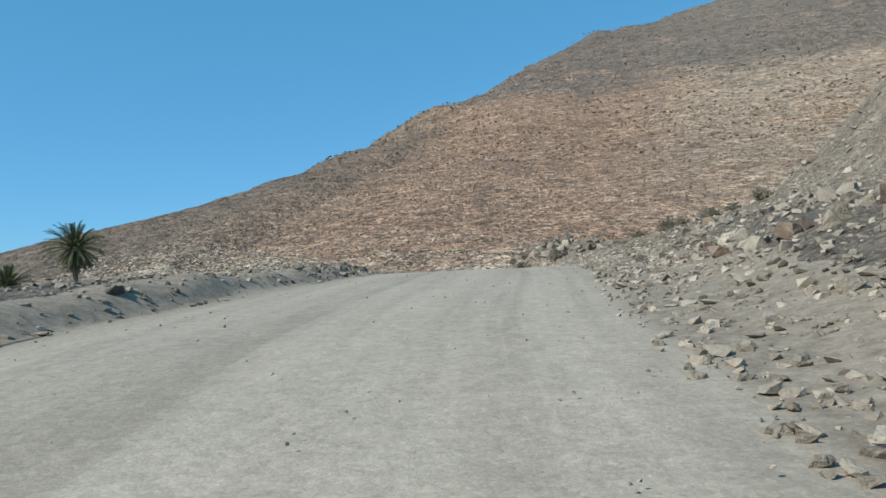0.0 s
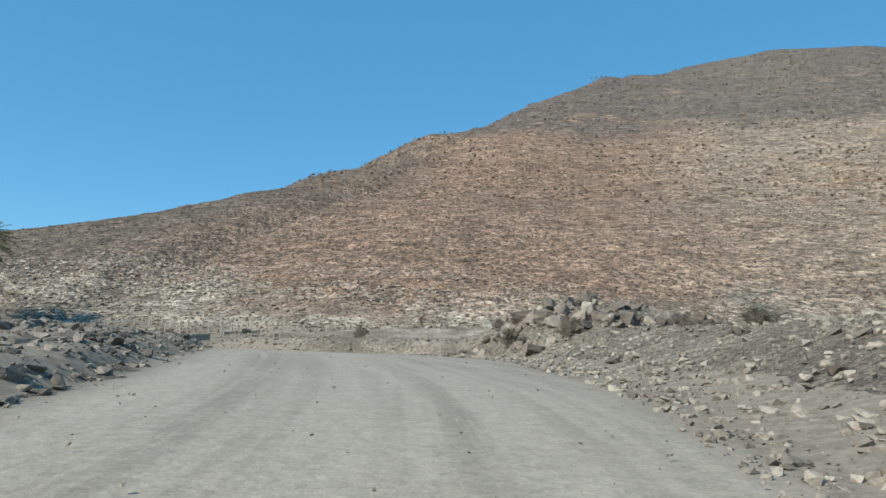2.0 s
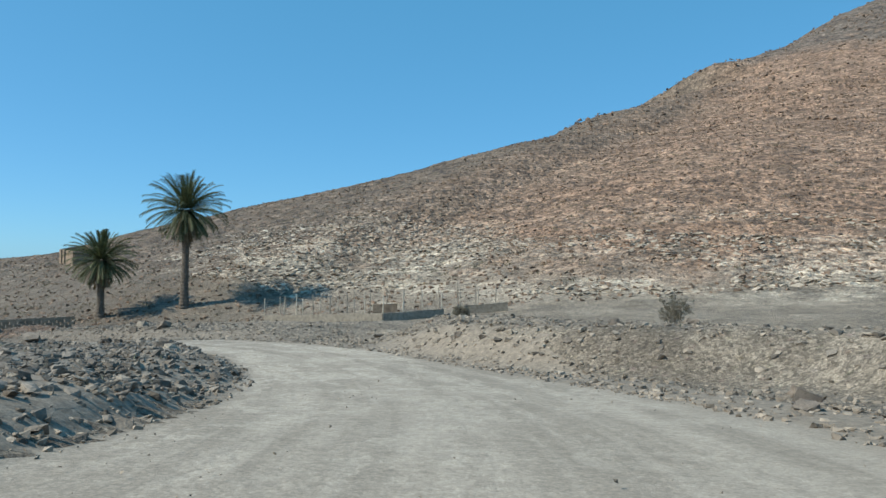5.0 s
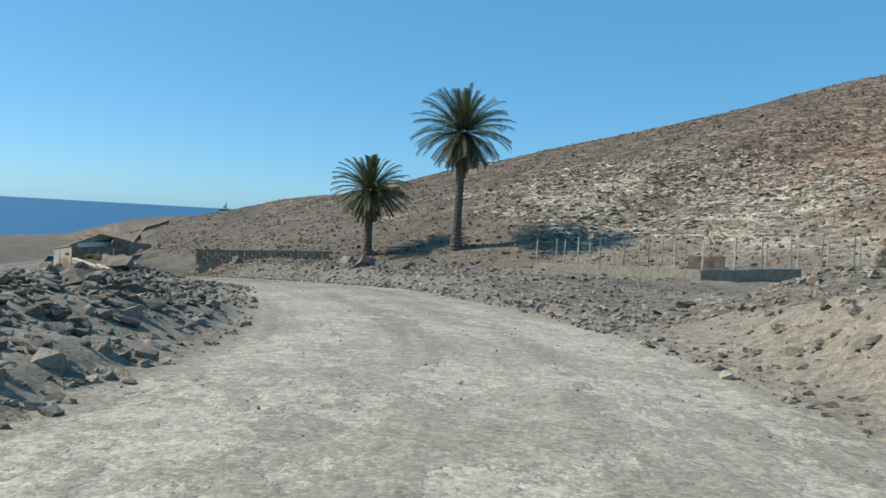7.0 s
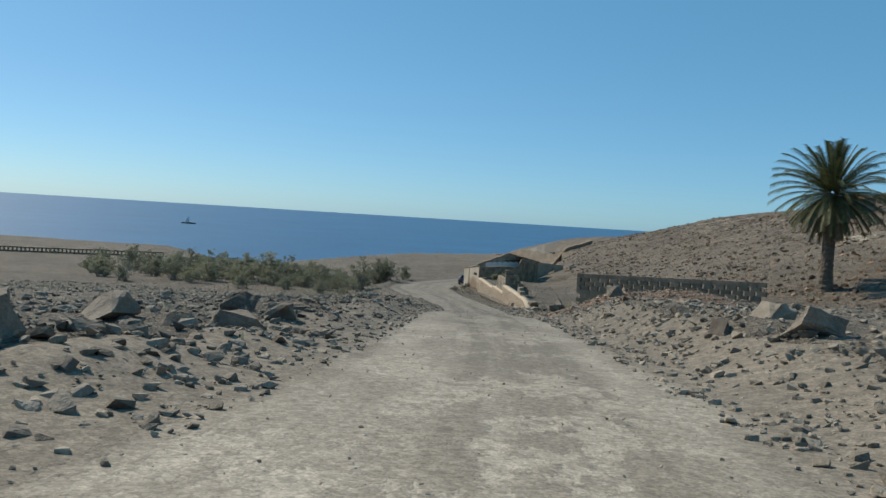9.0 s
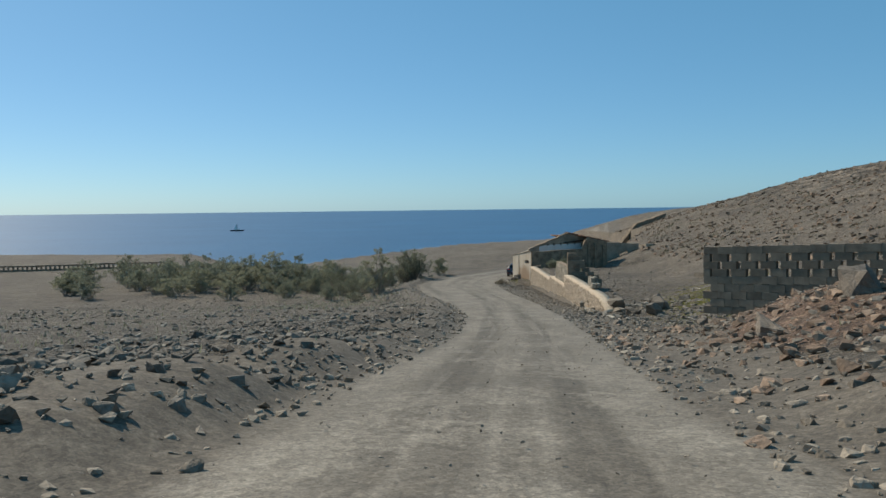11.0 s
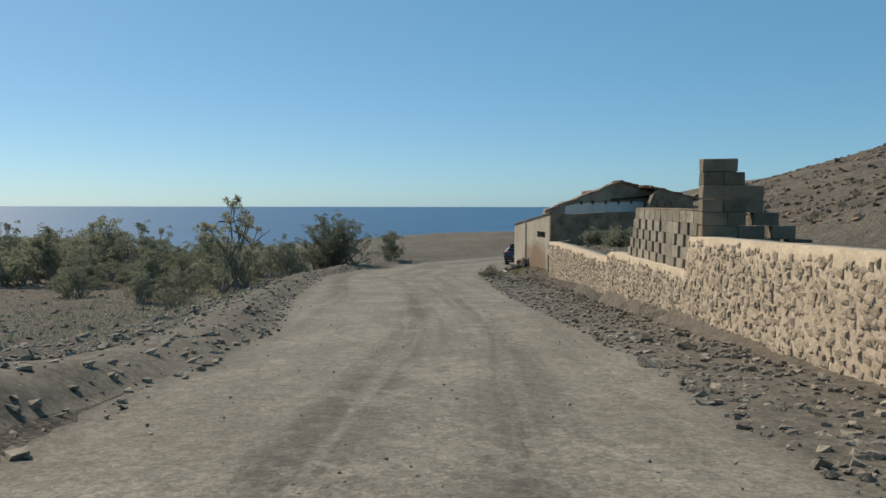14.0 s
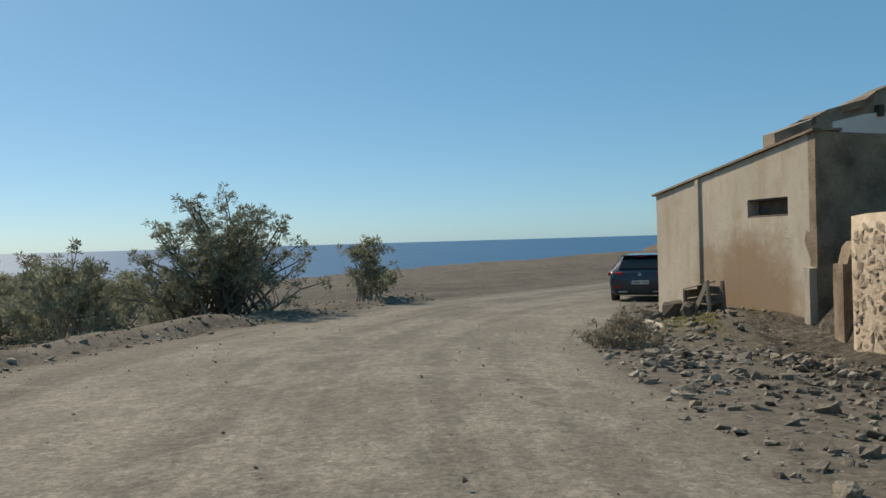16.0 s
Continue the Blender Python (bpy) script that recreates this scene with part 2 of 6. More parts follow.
def road_material():
    n = Nodes("dusty_track")
    lane = n.add("ShaderNodeAttribute")
    lane.attribute_name = "lane"
    here = n.place
    big, small, fine = n.noise(0.3, 6, 0.6), n.noise(5.0, 6, 0.7), n.noise(45, 4, 0.7)
    down, out = n.add("ShaderNodeSeparateXYZ"), n.add("ShaderNodeSeparateXYZ")
    n.link(here, down.inputs[0]).link(lane.outputs["Vector"], out.inputs[0])
    # the track grows darker and stonier on its way down to the sea
    darker = n.ramp(n.sum(n.sum(down.outputs[0], -0.01, "MULTIPLY"), n.sum(big, 0.3, "MULTIPLY")), (0.0, 0.0), (0.36, 1.0))
    stony = n.ramp(n.sum(n.sum(down.outputs[0], -0.01, "MULTIPLY"), 0.45), (0.06, 0.12), (0.22, 1.0))
    n.place = lane.outputs["Vector"]
    streak, rut = n.noise(1.0, 6, 0.65, (3.0, 0.10, 1.0)), n.noise(1.0, 3, 0.5, (0.7, 0.015, 1.0))
    crust = n.noise(1.0, 7, 0.62, (0.9, 0.5, 1.0))
    plate = n.noise(1.0, 5, 0.6, (4.0, 3.0, 1.0))
    n.place = here
    dust = n.mix(n.ramp(big, (0.35, 0.0), (0.65, 1.0)), (0.255, 0.221, 0.174), (0.295, 0.257, 0.205))
    dust = n.mix(darker, dust, n.mix(n.ramp(small, (0.3, 0.0), (0.7, 1.0)), (0.094, 0.081, 0.064), (0.120, 0.105, 0.084)))
    pale = n.mix(darker, (0.37, 0.325, 0.262), (0.215, 0.19, 0.154))
    # wheel lines, then bare pale crust broken into plates
    colour = n.mix(n.sum(n.ramp(rut, (0.43, 0.0), (0.57, 1.0)), 0.75, "MULTIPLY"), dust, pale)
    colour = n.mix(n.sum(n.ramp(streak, (0.47, 0.0), (0.60, 1.0)), 0.7, "MULTIPLY"), colour, pale)
    bare = n.sum(n.ramp(crust, (0.515, 0.0), (0.54, 1.0)), n.ramp(plate, (0.42, 0.0), (0.46, 1.0)), "MULTIPLY")
    bare = n.sum(n.sum(bare, stony, "MULTIPLY"), n.ramp(darker, (0.0, 0.8), (1.0, 0.3)), "MULTIPLY")
    colour = n.mix(bare, colour, n.mix(darker, (0.43, 0.382, 0.31), (0.31, 0.275, 0.223)))
    hollow = n.sum(n.sum(n.ramp(crust, (0.40, 1.0), (0.47, 0.0)), stony, "MULTIPLY"), 0.3, "MULTIPLY")
    colour = n.mix(hollow, colour, n.mix(darker, (0.20, 0.17, 0.13), (0.125, 0.105, 0.08)))
    # loose soil beyond the edges
    verge = n.ramp(n.sum(out.outputs[2], n.sum(small, 0.3, "MULTIPLY")), (0.70, 0.0), (0.86, 1.0))
    side = n.mix(n.ramp(small, (0.35, 0.0), (0.65, 1.0)), (0.185, 0.155, 0.118), (0.265, 0.225, 0.175))
    side = n.mix(darker, side, n.mix(n.ramp(small, (0.35, 0.0), (0.65, 1.0)), (0.09, 0.076, 0.059), (0.14, 0.119, 0.093)))
    colour = n.mix(verge, colour, side)
    colour = n.mix(0.25, colour, n.ramp(small, (0.3, 0.25), (0.7, 0.75)), "OVERLAY")
    colour = n.mix(0.2, colour, n.ramp(fine, (0.3, 0.25), (0.7, 0.75)), "OVERLAY")
    speckle = n.sum(n.sum(stony, 0.22, "MULTIPLY"), 0.14)
    colour = n.gravel(colour, 9.0, n.sum(speckle, 0.5, "MULTIPLY"))
    colour = n.gravel(colour, 24.0, speckle)
    colour = n.gravel(colour, 60.0, speckle)
    rise = n.sum(n.sum(n.sum(bare, 0.5, "MULTIPLY"), n.sum(streak, 0.25, "MULTIPLY")), n.sum(n.sum(small, 0.3, "MULTIPLY"), n.sum(fine, 0.35, "MULTIPLY")))
    return n.done(colour, 0.95, n.sum(rise, n.sum(n.sum(n.cells(24.0), -0.5, "MULTIPLY"), speckle, "MULTIPLY")), 0.014)


def sea_material():
    n = Nodes("sea_water")
    wave = n.noise(0.10, 8, 0.65, (1.0, 2.2, 1.0))
    fine = n.noise(0.012, 5, 0.6)
    colour = n.mix(n.ramp(fine, (0.35, 0.0), (0.65, 1.0)), (0.012, 0.080, 0.175), (0.018, 0.105, 0.22))
    return n.done(colour, 0.42, wave, 0.6, 0.5)


GROUND, TRACK, SEA = ground_material(), road_material(), sea_material()
ROCK = grainy("weathered_basalt", (0.13, 0.108, 0.085), (0.27, 0.225, 0.178), 2.2, 24, 0.92, 0.05, spread=0.25)
RED_ROCK = grainy("rusty_rock", (0.19, 0.135, 0.098), (0.33, 0.25, 0.185), 2.2, 24, 0.92, 0.04, spread=0.25)
PALE_ROCK = grainy("pale_caliche", (0.30, 0.25, 0.19), (0.47, 0.41, 0.325), 2.0, 22, 0.92, 0.04, spread=0.2)
BLOCK = grainy("grey_concrete_block", (0.18, 0.156, 0.12), (0.345, 0.305, 0.242), 4.5, 40, 0.95, 0.01, spread=0.16)
RUBBLE = grainy("rubble_and_mortar", (0.40, 0.315, 0.228), (0.58, 0.475, 0.357), 3, 18, 0.95, 0.025, own=False)
# darker copy of BLOCK: shade put into the colour of walls facing away from the sun
SHADED_BLOCK = grainy("shaded_weathered_block", (0.15, 0.118, 0.086), (0.26, 0.21, 0.155), 2.5, 45, 0.95, 0.006, spread=0.14)
WALL_STONE = grainy("ochre_wall_stone", (0.41, 0.325, 0.238), (0.57, 0.465, 0.35), 3.5, 30, 0.93, 0.03, spread=0.14)


def plaster_material():
    """Old cream render: rain streaks, rust-brown damp patches and bare spots."""
    n = Nodes("old_cream_render")
    big, small, run = n.noise(0.8, 7, 0.7), n.noise(26, 5), n.noise(1.6, 6, 0.7, (1.6, 1.6, 0.35))
    colour = n.mix(n.ramp(big, (0.35, 0.0), (0.65, 1.0)), (0.40, 0.345, 0.268), (0.52, 0.462, 0.378))
    colour = n.mix(n.sum(n.ramp(run, (0.48, 0.0), (0.64, 1.0)), 0.55, "MULTIPLY"), colour, (0.36, 0.27, 0.185))
    colour = n.mix(n.sum(n.ramp(n.noise(2.4, 8, 0.8), (0.60, 0.0), (0.68, 1.0)), 0.7, "MULTIPLY"), colour, (0.24, 0.195, 0.15))
    spot = n.add("ShaderNodeVectorMath")
    spot.operation = "DISTANCE"
    n.link(n.place, spot.inputs[0])
    spot.inputs[1].default_value = (-91.4, 9.5, -8.9)
    damp = n.ramp(n.sum(n.sum(spot.outputs["Value"], 0.3, "MULTIPLY"), n.sum(big, 0.8, "MULTIPLY")), (0.74, 0.9), (1.0, 0.0))
    colour = n.mix(damp, colour, (0.27, 0.18, 0.112))
    colour = n.mix(0.2, colour, n.ramp(small, (0.3, 0.35), (0.7, 0.65)), "OVERLAY")
    return n.done(colour, 0.92, n.sum(n.sum(big, 0.6, "MULTIPLY"), n.sum(small, 0.4, "MULTIPLY")), 0.006)


PLASTER = plaster_material()
GABLE = grainy("bare_gable_plaster", (0.20, 0.16, 0.118), (0.43, 0.355, 0.27), 1.4, 22, 0.95, 0.02, own=False)
RAW_WALL = grainy("bare_brown_masonry", (0.15, 0.108, 0.073), (0.37, 0.28, 0.195), 2.2, 20, 0.95, 0.02, own=False)
WING_WALL = grainy("pale_brown_masonry", (0.27, 0.215, 0.16), (0.47, 0.385, 0.295), 1.6, 20, 0.95, 0.02, own=False)
WHITE_WALL = grainy("flaking_whitewash", (0.66, 0.64, 0.60), (0.82, 0.80, 0.77), 1.5, 30, 0.9, 0.006, own=False)
TILE = grainy("red_roof_tile", (0.19, 0.095, 0.06), (0.33, 0.185, 0.12), 4, 50, 0.85, 0.008)
WOOD = grainy("bleached_wood", (0.30, 0.26, 0.20), (0.52, 0.47, 0.39), 3, 60, 0.9, 0.004)
OLD_BOARD = grainy("weathered_board", (0.13, 0.10, 0.075), (0.27, 0.215, 0.16), 4, 60, 0.9, 0.004)
DARK_WOOD = grainy("old_dark_timber", (0.06, 0.045, 0.035), (0.13, 0.10, 0.075), 3, 60, 0.85, 0.004)
BARK = grainy("palm_bark", (0.10, 0.08, 0.06), (0.21, 0.17, 0.13), 5, 40, 0.95, 0.02)
FROND = leafy("palm_leaf", (0.050, 0.066, 0.028), (0.115, 0.128, 0.055), 0.25)
DRY_FROND = leafy("dry_palm_leaf", (0.11, 0.088, 0.05), (0.22, 0.175, 0.105), 0.2)
TWIG = grainy("grey_twig", (0.20, 0.175, 0.14), (0.38, 0.34, 0.28), 4, 50, 0.9, 0.003)
SHRUB = leafy("grey_green_shrub", (0.18, 0.192, 0.132), (0.33, 0.338, 0.24), 0.45)
DRY_BUSH = leafy("dry_brush", (0.20, 0.175, 0.125), (0.34, 0.30, 0.222), 0.45)
HILL_SCRUB = leafy("dry_hill_scrub", (0.085, 0.078, 0.045), (0.20, 0.175, 0.105), 0.25)
GRASS = leafy("yellow_green_grass", (0.19, 0.185, 0.05), (0.37, 0.335, 0.10), 0.4, 0.6)


# ---- the lie of the land: the road's centre line and the height of the ground ----
# x, y, z of the track's surface, width to its left and to its right
ROAD = np.array([
    (52.0, -120.0, -2.5, 5.0, 2.5), (51.0, -90.0, -1.2, 5.5, 2.0), (49.0, -67.2, -0.2, 5.8, 1.6), (47.1, -58.5, 0.6, 5.0, 1.7),
    (46.4, -51.5, 1.05, 4.2, 1.9), (45.3, -45.2, 1.28, 3.9, 2.2), (43.6, -39.3, 1.38, 3.8, 3.0),
    (40.0, -31.0, 1.25, 3.9, 4.0), (35.4, -22.4, 0.86, 3.7, 4.4), (32.1, -17.2, 0.44, 3.5, 4.3),
    (29.4, -13.7, 0.02, 3.4, 4.2), (26.3, -10.2, -0.3, 3.2, 3.4), (22.8, -7.2, -0.52, 3.1, 2.9),
    (19.1, -4.6, -0.66, 3.0, 2.7), (15.0, -2.7, -0.78, 2.9, 2.4), (8.3, -0.6, -1.06, 2.5, 2.0),
    (-3.0, 0.9, -1.95, 2.3, 1.9), (-15.0, 2.0, -2.89, 2.2, 1.9), (-23.2, 2.8, -3.83, 2.2, 1.9),
    (-35.7, 4.2, -5.29, 2.2, 2.0), (-49.3, 5.0, -6.54, 2.5, 2.2), (-63.3, 5.4, -7.66, 3.6, 2.2),
    (-77.0, 4.6, -8.46, 5.0, 2.3), (-88.0, 2.9, -8.88, 4.2, 3.6), (-98.0, 4.6, -9.15, 3.6, 4.3),
    (-108.0, 8.6, -9.5, 3.4, 3.6), (-120.0, 13.6, -9.95, 3.2, 3.2), (-133.0, 19.0, -10.4, 3.0, 3.0),
    (-150.0, 27.0, -10.2, 2.8, 2.8), (-175.0, 32.0, -9.4, 2.6, 2.6)])


def resample(rows, step):
    """The rows of a polyline made into an even, smooth one."""
    rows = np.asarray(rows, float)
    s = np.r_[0, np.cumsum(np.hypot(*np.diff(rows[:, :2], axis=0).T))]
    u = np.arange(0, s[-1], step)
    line = np.stack([np.interp(u, s, c) for c in rows.T], 1)
    for _ in range(8):
        line[1:-1] = (line[:-2] + 2 * line[1:-1] + line[2:]) / 4
    return line


LINE = resample(ROAD, 0.8)


def smooth(a, b, v):
    u = np.clip((v - a) / (b - a), 0, 1)
    return u * u * (3 - 2 * u)


def hashed(i, j, seed):
    h = (i * 374761393 + j * 668265263 + seed * 974711) & 0x7FFFFFFF
    h = ((h ^ (h >> 13)) * 1274126177) & 0x7FFFFFFF
    return ((h ^ (h >> 16)) & 0xFFFF) / 65535.0


def value_noise(x, y, seed=0):
    i, j = np.floor(x).astype(np.int64), np.floor(y).astype(np.int64)
    u, v = x - i, y - j
    u, v = u * u * (3 - 2 * u), v * v * (3 - 2 * v)
    a, b = hashed(i, j, seed), hashed(i + 1, j, seed)
    c, d = hashed(i, j + 1, seed), hashed(i + 1, j + 1, seed)
    return (a + (b - a) * u) * (1 - v) + (c + (d - c) * u) * v - 0.5


def fbm(x, y, seed=0, octaves=4):
    out, size = 0 * x, 1.0
    for k in range(octaves):
        out = out + value_noise(x / size * (1 + 0.03 * k) + 17 * k, y / size + 31 * k, seed + k) * size
        size *= 0.5
    return out


def near_road(x, y):
    """How far to the left (+) or right (-) of the track a place lies, and the track's height and half widths there."""
    x, y = np.atleast_1d(np.asarray(x, float)), np.atleast_1d(np.asarray(y, float))
    out = np.empty((len(x), 5))
    p, way = LINE[:-1, :2], np.diff(LINE[:, :2], axis=0)
    length = (way**2).sum(1)
    window = np.arange(-9, 10)
    for k in range(0, len(x), 20000):
        at = np.stack([x[k : k + 20000], y[k : k + 20000]], 1)
        rough_n = ((at[:, None] - p[::8]) ** 2).sum(2).argmin(1) * 8
        near = np.clip(rough_n[:, None] + window, 0, len(p) - 1)
        q, w = at[:, None] - p[near], way[near]
        u = np.clip((q * w).sum(2) / length[near], 0, 1)
        far = ((q - u[..., None] * w) ** 2).sum(2)
        best = far.argmin(1)
        r = np.arange(len(best))
        n, u = near[r, best], u[r, best]
        side = np.sign(way[n, 0] * q[r, best, 1] - way[n, 1] * q[r, best, 0])
        row = LINE[n] + (LINE[n + 1] - LINE[n]) * u[:, None]
        out[k : k + 20000] = np.stack([np.sqrt(far[r, best]) * side, row[:, 2], row[:, 3], row[:, 4], n + u], 1)
    return out.T


# the hill's seaward flank: how high its plane lies at x = 0, from the shore inland
FLANK_Y = [30, 40, 50, 62, 76, 92, 110, 130, 150, 168, 184, 192, 202, 225, 245, 256, 262, 266, 272, 300, 335, 370, 410, 428, 440, 480, 540, 700]
FLANK = [114.1, 99.9, 73.0, 64.3, 66.0, 64.0, 56.8, 58.3, 66.7, 66.0, 74.8, 71.4, 70.1, 73.8, 76.6, 80.8, 97.5, 100.4, 94.9, 97.1, 111.6, 118.5, 128.6, 132.6, 143.0, 134.0, 143.1, 120.1]
TOP_X, TOP = [-20, 40, 90, 140, 200, 280], [8.6, -4.5, -5.4, 3.8, 3.6, -4.0]


def plain_height(x, y):
    """The fall of the land along the track towards the sea."""
    return np.interp(x, [-420, -300, -220, -150, -120, -77, -40, 10, 40, 60, 200],
                     [-16, -13, -11.6, -11.2, -10.3, -8.5, -5.6, -1.0, 0.5, 0.9, 3])


def ground_height(x, y, rough=True):
    x, y = np.atleast_1d(np.asarray(x, float)), np.atleast_1d(np.asarray(y, float))
    d, zr, wl, wr, _ = near_road(x, y)
    plain = plain_height(x, y)
    apron = 4.0 * np.exp(-(((x - 36) / 6.5) ** 2)) * smooth(4, -6, y)
    left, right = np.maximum(d - wl, 0), np.maximum(-d - wr - apron, 0)
    off = left + right
    z = zr + (plain - zr) * smooth(6, 40, off)
    # the hillside
    y0 = np.interp(x, [-200, -150, -118, -104, -44, -36, -28, -21, -10, 2, 10, 34, 63, 120], [24, 17, 9, 13, 13.5, 14, 16.5, 25.5, 29.5, 30, 32, 40, 43, 40])
    back = np.minimum(y, 515)
    u = back - y0
    face = plain + 0.31 * (u + np.sqrt(u * u + 36)) / 2 + 0.10 * np.maximum(back - 150, 0) - 0.05 * np.maximum(y - 515, 0)
    for start, steeper in ((60, 0.0145), (120, -0.0929), (180, 0.0545), (260, 0.0825), (380, -0.0246)):
        face = face + steeper * np.maximum(back - start, 0)
    face = face + np.interp(x, TOP_X, TOP) * smooth(300, 500, y)
    west = np.interp(y, FLANK_Y, FLANK) + 0.55 * x
    hill = -np.logaddexp(-face / 1.5, -np.maximum(west, -30) / 1.5) * 1.5
    z = np.where(y > -40, z + np.maximum(hill - plain - 0.3, 0) * smooth(1, 13, np.where(d < 0, right, 0) + np.where(y > 30, 13, 0)), z)
    z = np.where((hill < plain) & (y > 45) & (off > 20), hill, z)
    # the spur beside the first bend and the banks along the track
    z = z + 10 * np.exp(-(((x - 65) / 9) ** 2) - ((y + 40) / 12) ** 2) * smooth(3, 11, right)
    one = smooth(-75, -60, y) * smooth(30, 38, x)
    z = z + one * (1.2 * smooth(0.2, 4.5, right) + 0.25 * left / (1 + left)) * smooth(-8, -18, y)
    mound = smooth(-44, -38, y) * smooth(9, 18, x) * smooth(0.2, 2.4, left) * smooth(26, 8, left)
    z = z + 0.72 * mound * (0.4 + 0.6 * smooth(-28, -16, y)) * (0.75 + 0.9 * value_noise(x / 5, y / 5, 3))
    berm = smooth(-1.5, 2.5, (x - 26.3) * 0.87 + (y + 10.2) * 0.61) * smooth(-26, -16, y) * smooth(10, 17, x) * smooth(0.2, 2.2, right) * smooth(13, 6, right)
    z = z + 1.15 * berm
    z = z + np.interp(x, [-8, 4], [0.95, 0.45]) * smooth(12, 6, x) * smooth(-26, -12, x) * smooth(0.2, 2.5, right) * smooth(30, 8, right)
    z = z + 1.45 * np.exp(-(((x + 27) / 6.5) ** 2)) * smooth(0.4, 4.8, right) * smooth(16, 7, right)
    lip = 0.55 + 0.7 * value_noise(x / 3.1, y / 3.1, 61) + 0.5 * value_noise(x / 0.9, y / 0.9, 62)
    z = z + lip * np.interp(x, [-125, -105, -60, -52, -20, 4, 14], [0.1, 0.28, 0.3, 0.5, 0.5, 0.4, 0.0]) * smooth(0.05, np.interp(x, [-60, -50, -10, 5], [0.7, 0.9, 1.2, 2.4]), left) * smooth(np.interp(x, [-60, -50], [2.2, 9]), 0.9, left)
    z = z + 0.34 * smooth(9, 20, x) * lip * smooth(0.0, 0.6, left) * smooth(3, 1, left)
    z = z - 0.9 * np.exp(-(((x + 31) / 9) ** 2) - ((y - 26) / 6) ** 2) + 0.35 * np.exp(-(((x + 28.5) / 3.5) ** 2) - ((y - 13.5) / 2.8) ** 2)
    z = z + 0.4 * smooth(-88, -91, x) * smooth(-112, -104, x) * smooth(0.1, 2.0, right) * smooth(30, 18, y)
    z = z - 1.1 * smooth(-56, -74, x) * smooth(-150, -115, x) * smooth(1.2, 7.0, left)
    z = z + 0.4 * np.exp(-(((x + 50.5) / 4.5) ** 2)) * smooth(0.8, 4.0, right) * smooth(16, 10, y)
    # the filled terrace behind the stone wall, and the yard before the house
    terrace = smooth(-54, -66, x) * smooth(-89.6, -88.4, x) * smooth(wall_line(x) + 0.1, wall_line(x) + 0.35, y) * smooth(24, 15, y)
    z = np.where(terrace > 0, z * (1 - terrace) + (np.interp(x, [-88, -73, -66, -54], [-7.3, -7.12, -6.75, -6.6])) * terrace, z)
    # the land breaks off to the sea
    shore = np.interp(y, [-400, -60, -45, -35, -27, -11, 5, 60], [-230, -205, -176, -156, -152, -200, -245, -330])
    z = z - 16 * smooth(shore + 6, shore - 40, x)
    z = np.where(x < shore - 40, np.minimum(z, -22), z)
    if rough:
        wild = smooth(0.0, 3.0, off)
        z = z + 0.012 * fbm(x / 0.7, y / 0.7, 5, 3) + wild * (0.10 * fbm(x / 1.1, y / 1.1, 9, 4) + 0.16 * value_noise(x / 4.3, y / 4.3, 21))
        far = smooth(4, 60, np.maximum(z - plain, 0)) * smooth(20, 60, off)
        z = z + far * (1.3 * fbm(x / 22, y / 22, 33, 5) + 0.5 * np.round(2 * fbm(x / 60, (z * 3) / 14, 40, 3)))
    return z


def wall_line(x):
    """The foot of the stone wall beside the track, seen from above."""
    return np.interp(x, [-88.3, -66, -50], [9.75, 9.6, 9.1])


def wall_top(x):
    return np.interp(x, [-88.3, -84, -73.1, -72.8, -64.65, -64.45, -59.6, -55.0, -51.5, -49.6, -48.4], [-7.12, -7.03, -6.95, -6.70, -6.64, -5.93, -5.85, -5.78, -5.74, -5.8, -6.2])


def height(x, y):
    return float(ground_height(x, y)[0])


# ---- building helpers ----
def mesh_object(name, verts, faces, material, parent=None, label="", shade=False):
    """One mesh object from places and faces."""
    data = bpy.data.meshes.new(name)
    if isinstance(faces, np.ndarray):
        count, sides = faces.shape
        data.vertices.add(len(verts))
        data.vertices.foreach_set("co", np.asarray(verts, np.float32).ravel())
        data.loops.add(count * sides)
        data.loops.foreach_set("vertex_index", faces.astype(np.int32).ravel())
        data.polygons.add(count)
        data.polygons.foreach_set("loop_start", np.arange(0, count * sides, sides, dtype=np.int32))
        data.update(calc_edges=True)
        data.validate()
        if not shade:
            data.shade_flat()
    else:
        data.from_pydata(np.asarray(verts, float).tolist(), [], [tuple(int(i) for i in face) for face in faces])
    if shade:
        data.shade_smooth()
    data.materials.append(material)
    ob = new(name, data)
    ob.parent = parent
    return tagged(ob, label)


def part(name, bm, material, parent=None, label="", shade=False):
    """Links a bmesh as one mesh object under a thing or a part."""
    data = bpy.data.meshes.new(name)
    bm.to_mesh(data)
    bm.free()
    if shade:
        data.shade_smooth()
    data.materials.append(material)
    ob = new(name, data)
    ob.parent = parent
    return tagged(ob, label)


def thing(name, m, label, category, group=""):
    ob = new(name)
    ob.matrix_world = m
    ob.empty_display_size = 0.2
    return tagged(ob, label, category, group)


def add_box(bm, size, at=(0, 0, 0), turn=(0, 0, 0), bevel=0.0):
    m = pose(*at, *turn) @ Matrix.Diagonal((*size, 1))
    got = bmesh.ops.create_cube(bm, size=1, matrix=m)
    if bevel:
        edges = list({e for v in got["verts"] for e in v.link_edges})
        bmesh.ops.bevel(bm, geom=edges, offset=bevel, segments=1, affect="EDGES")
    return bm


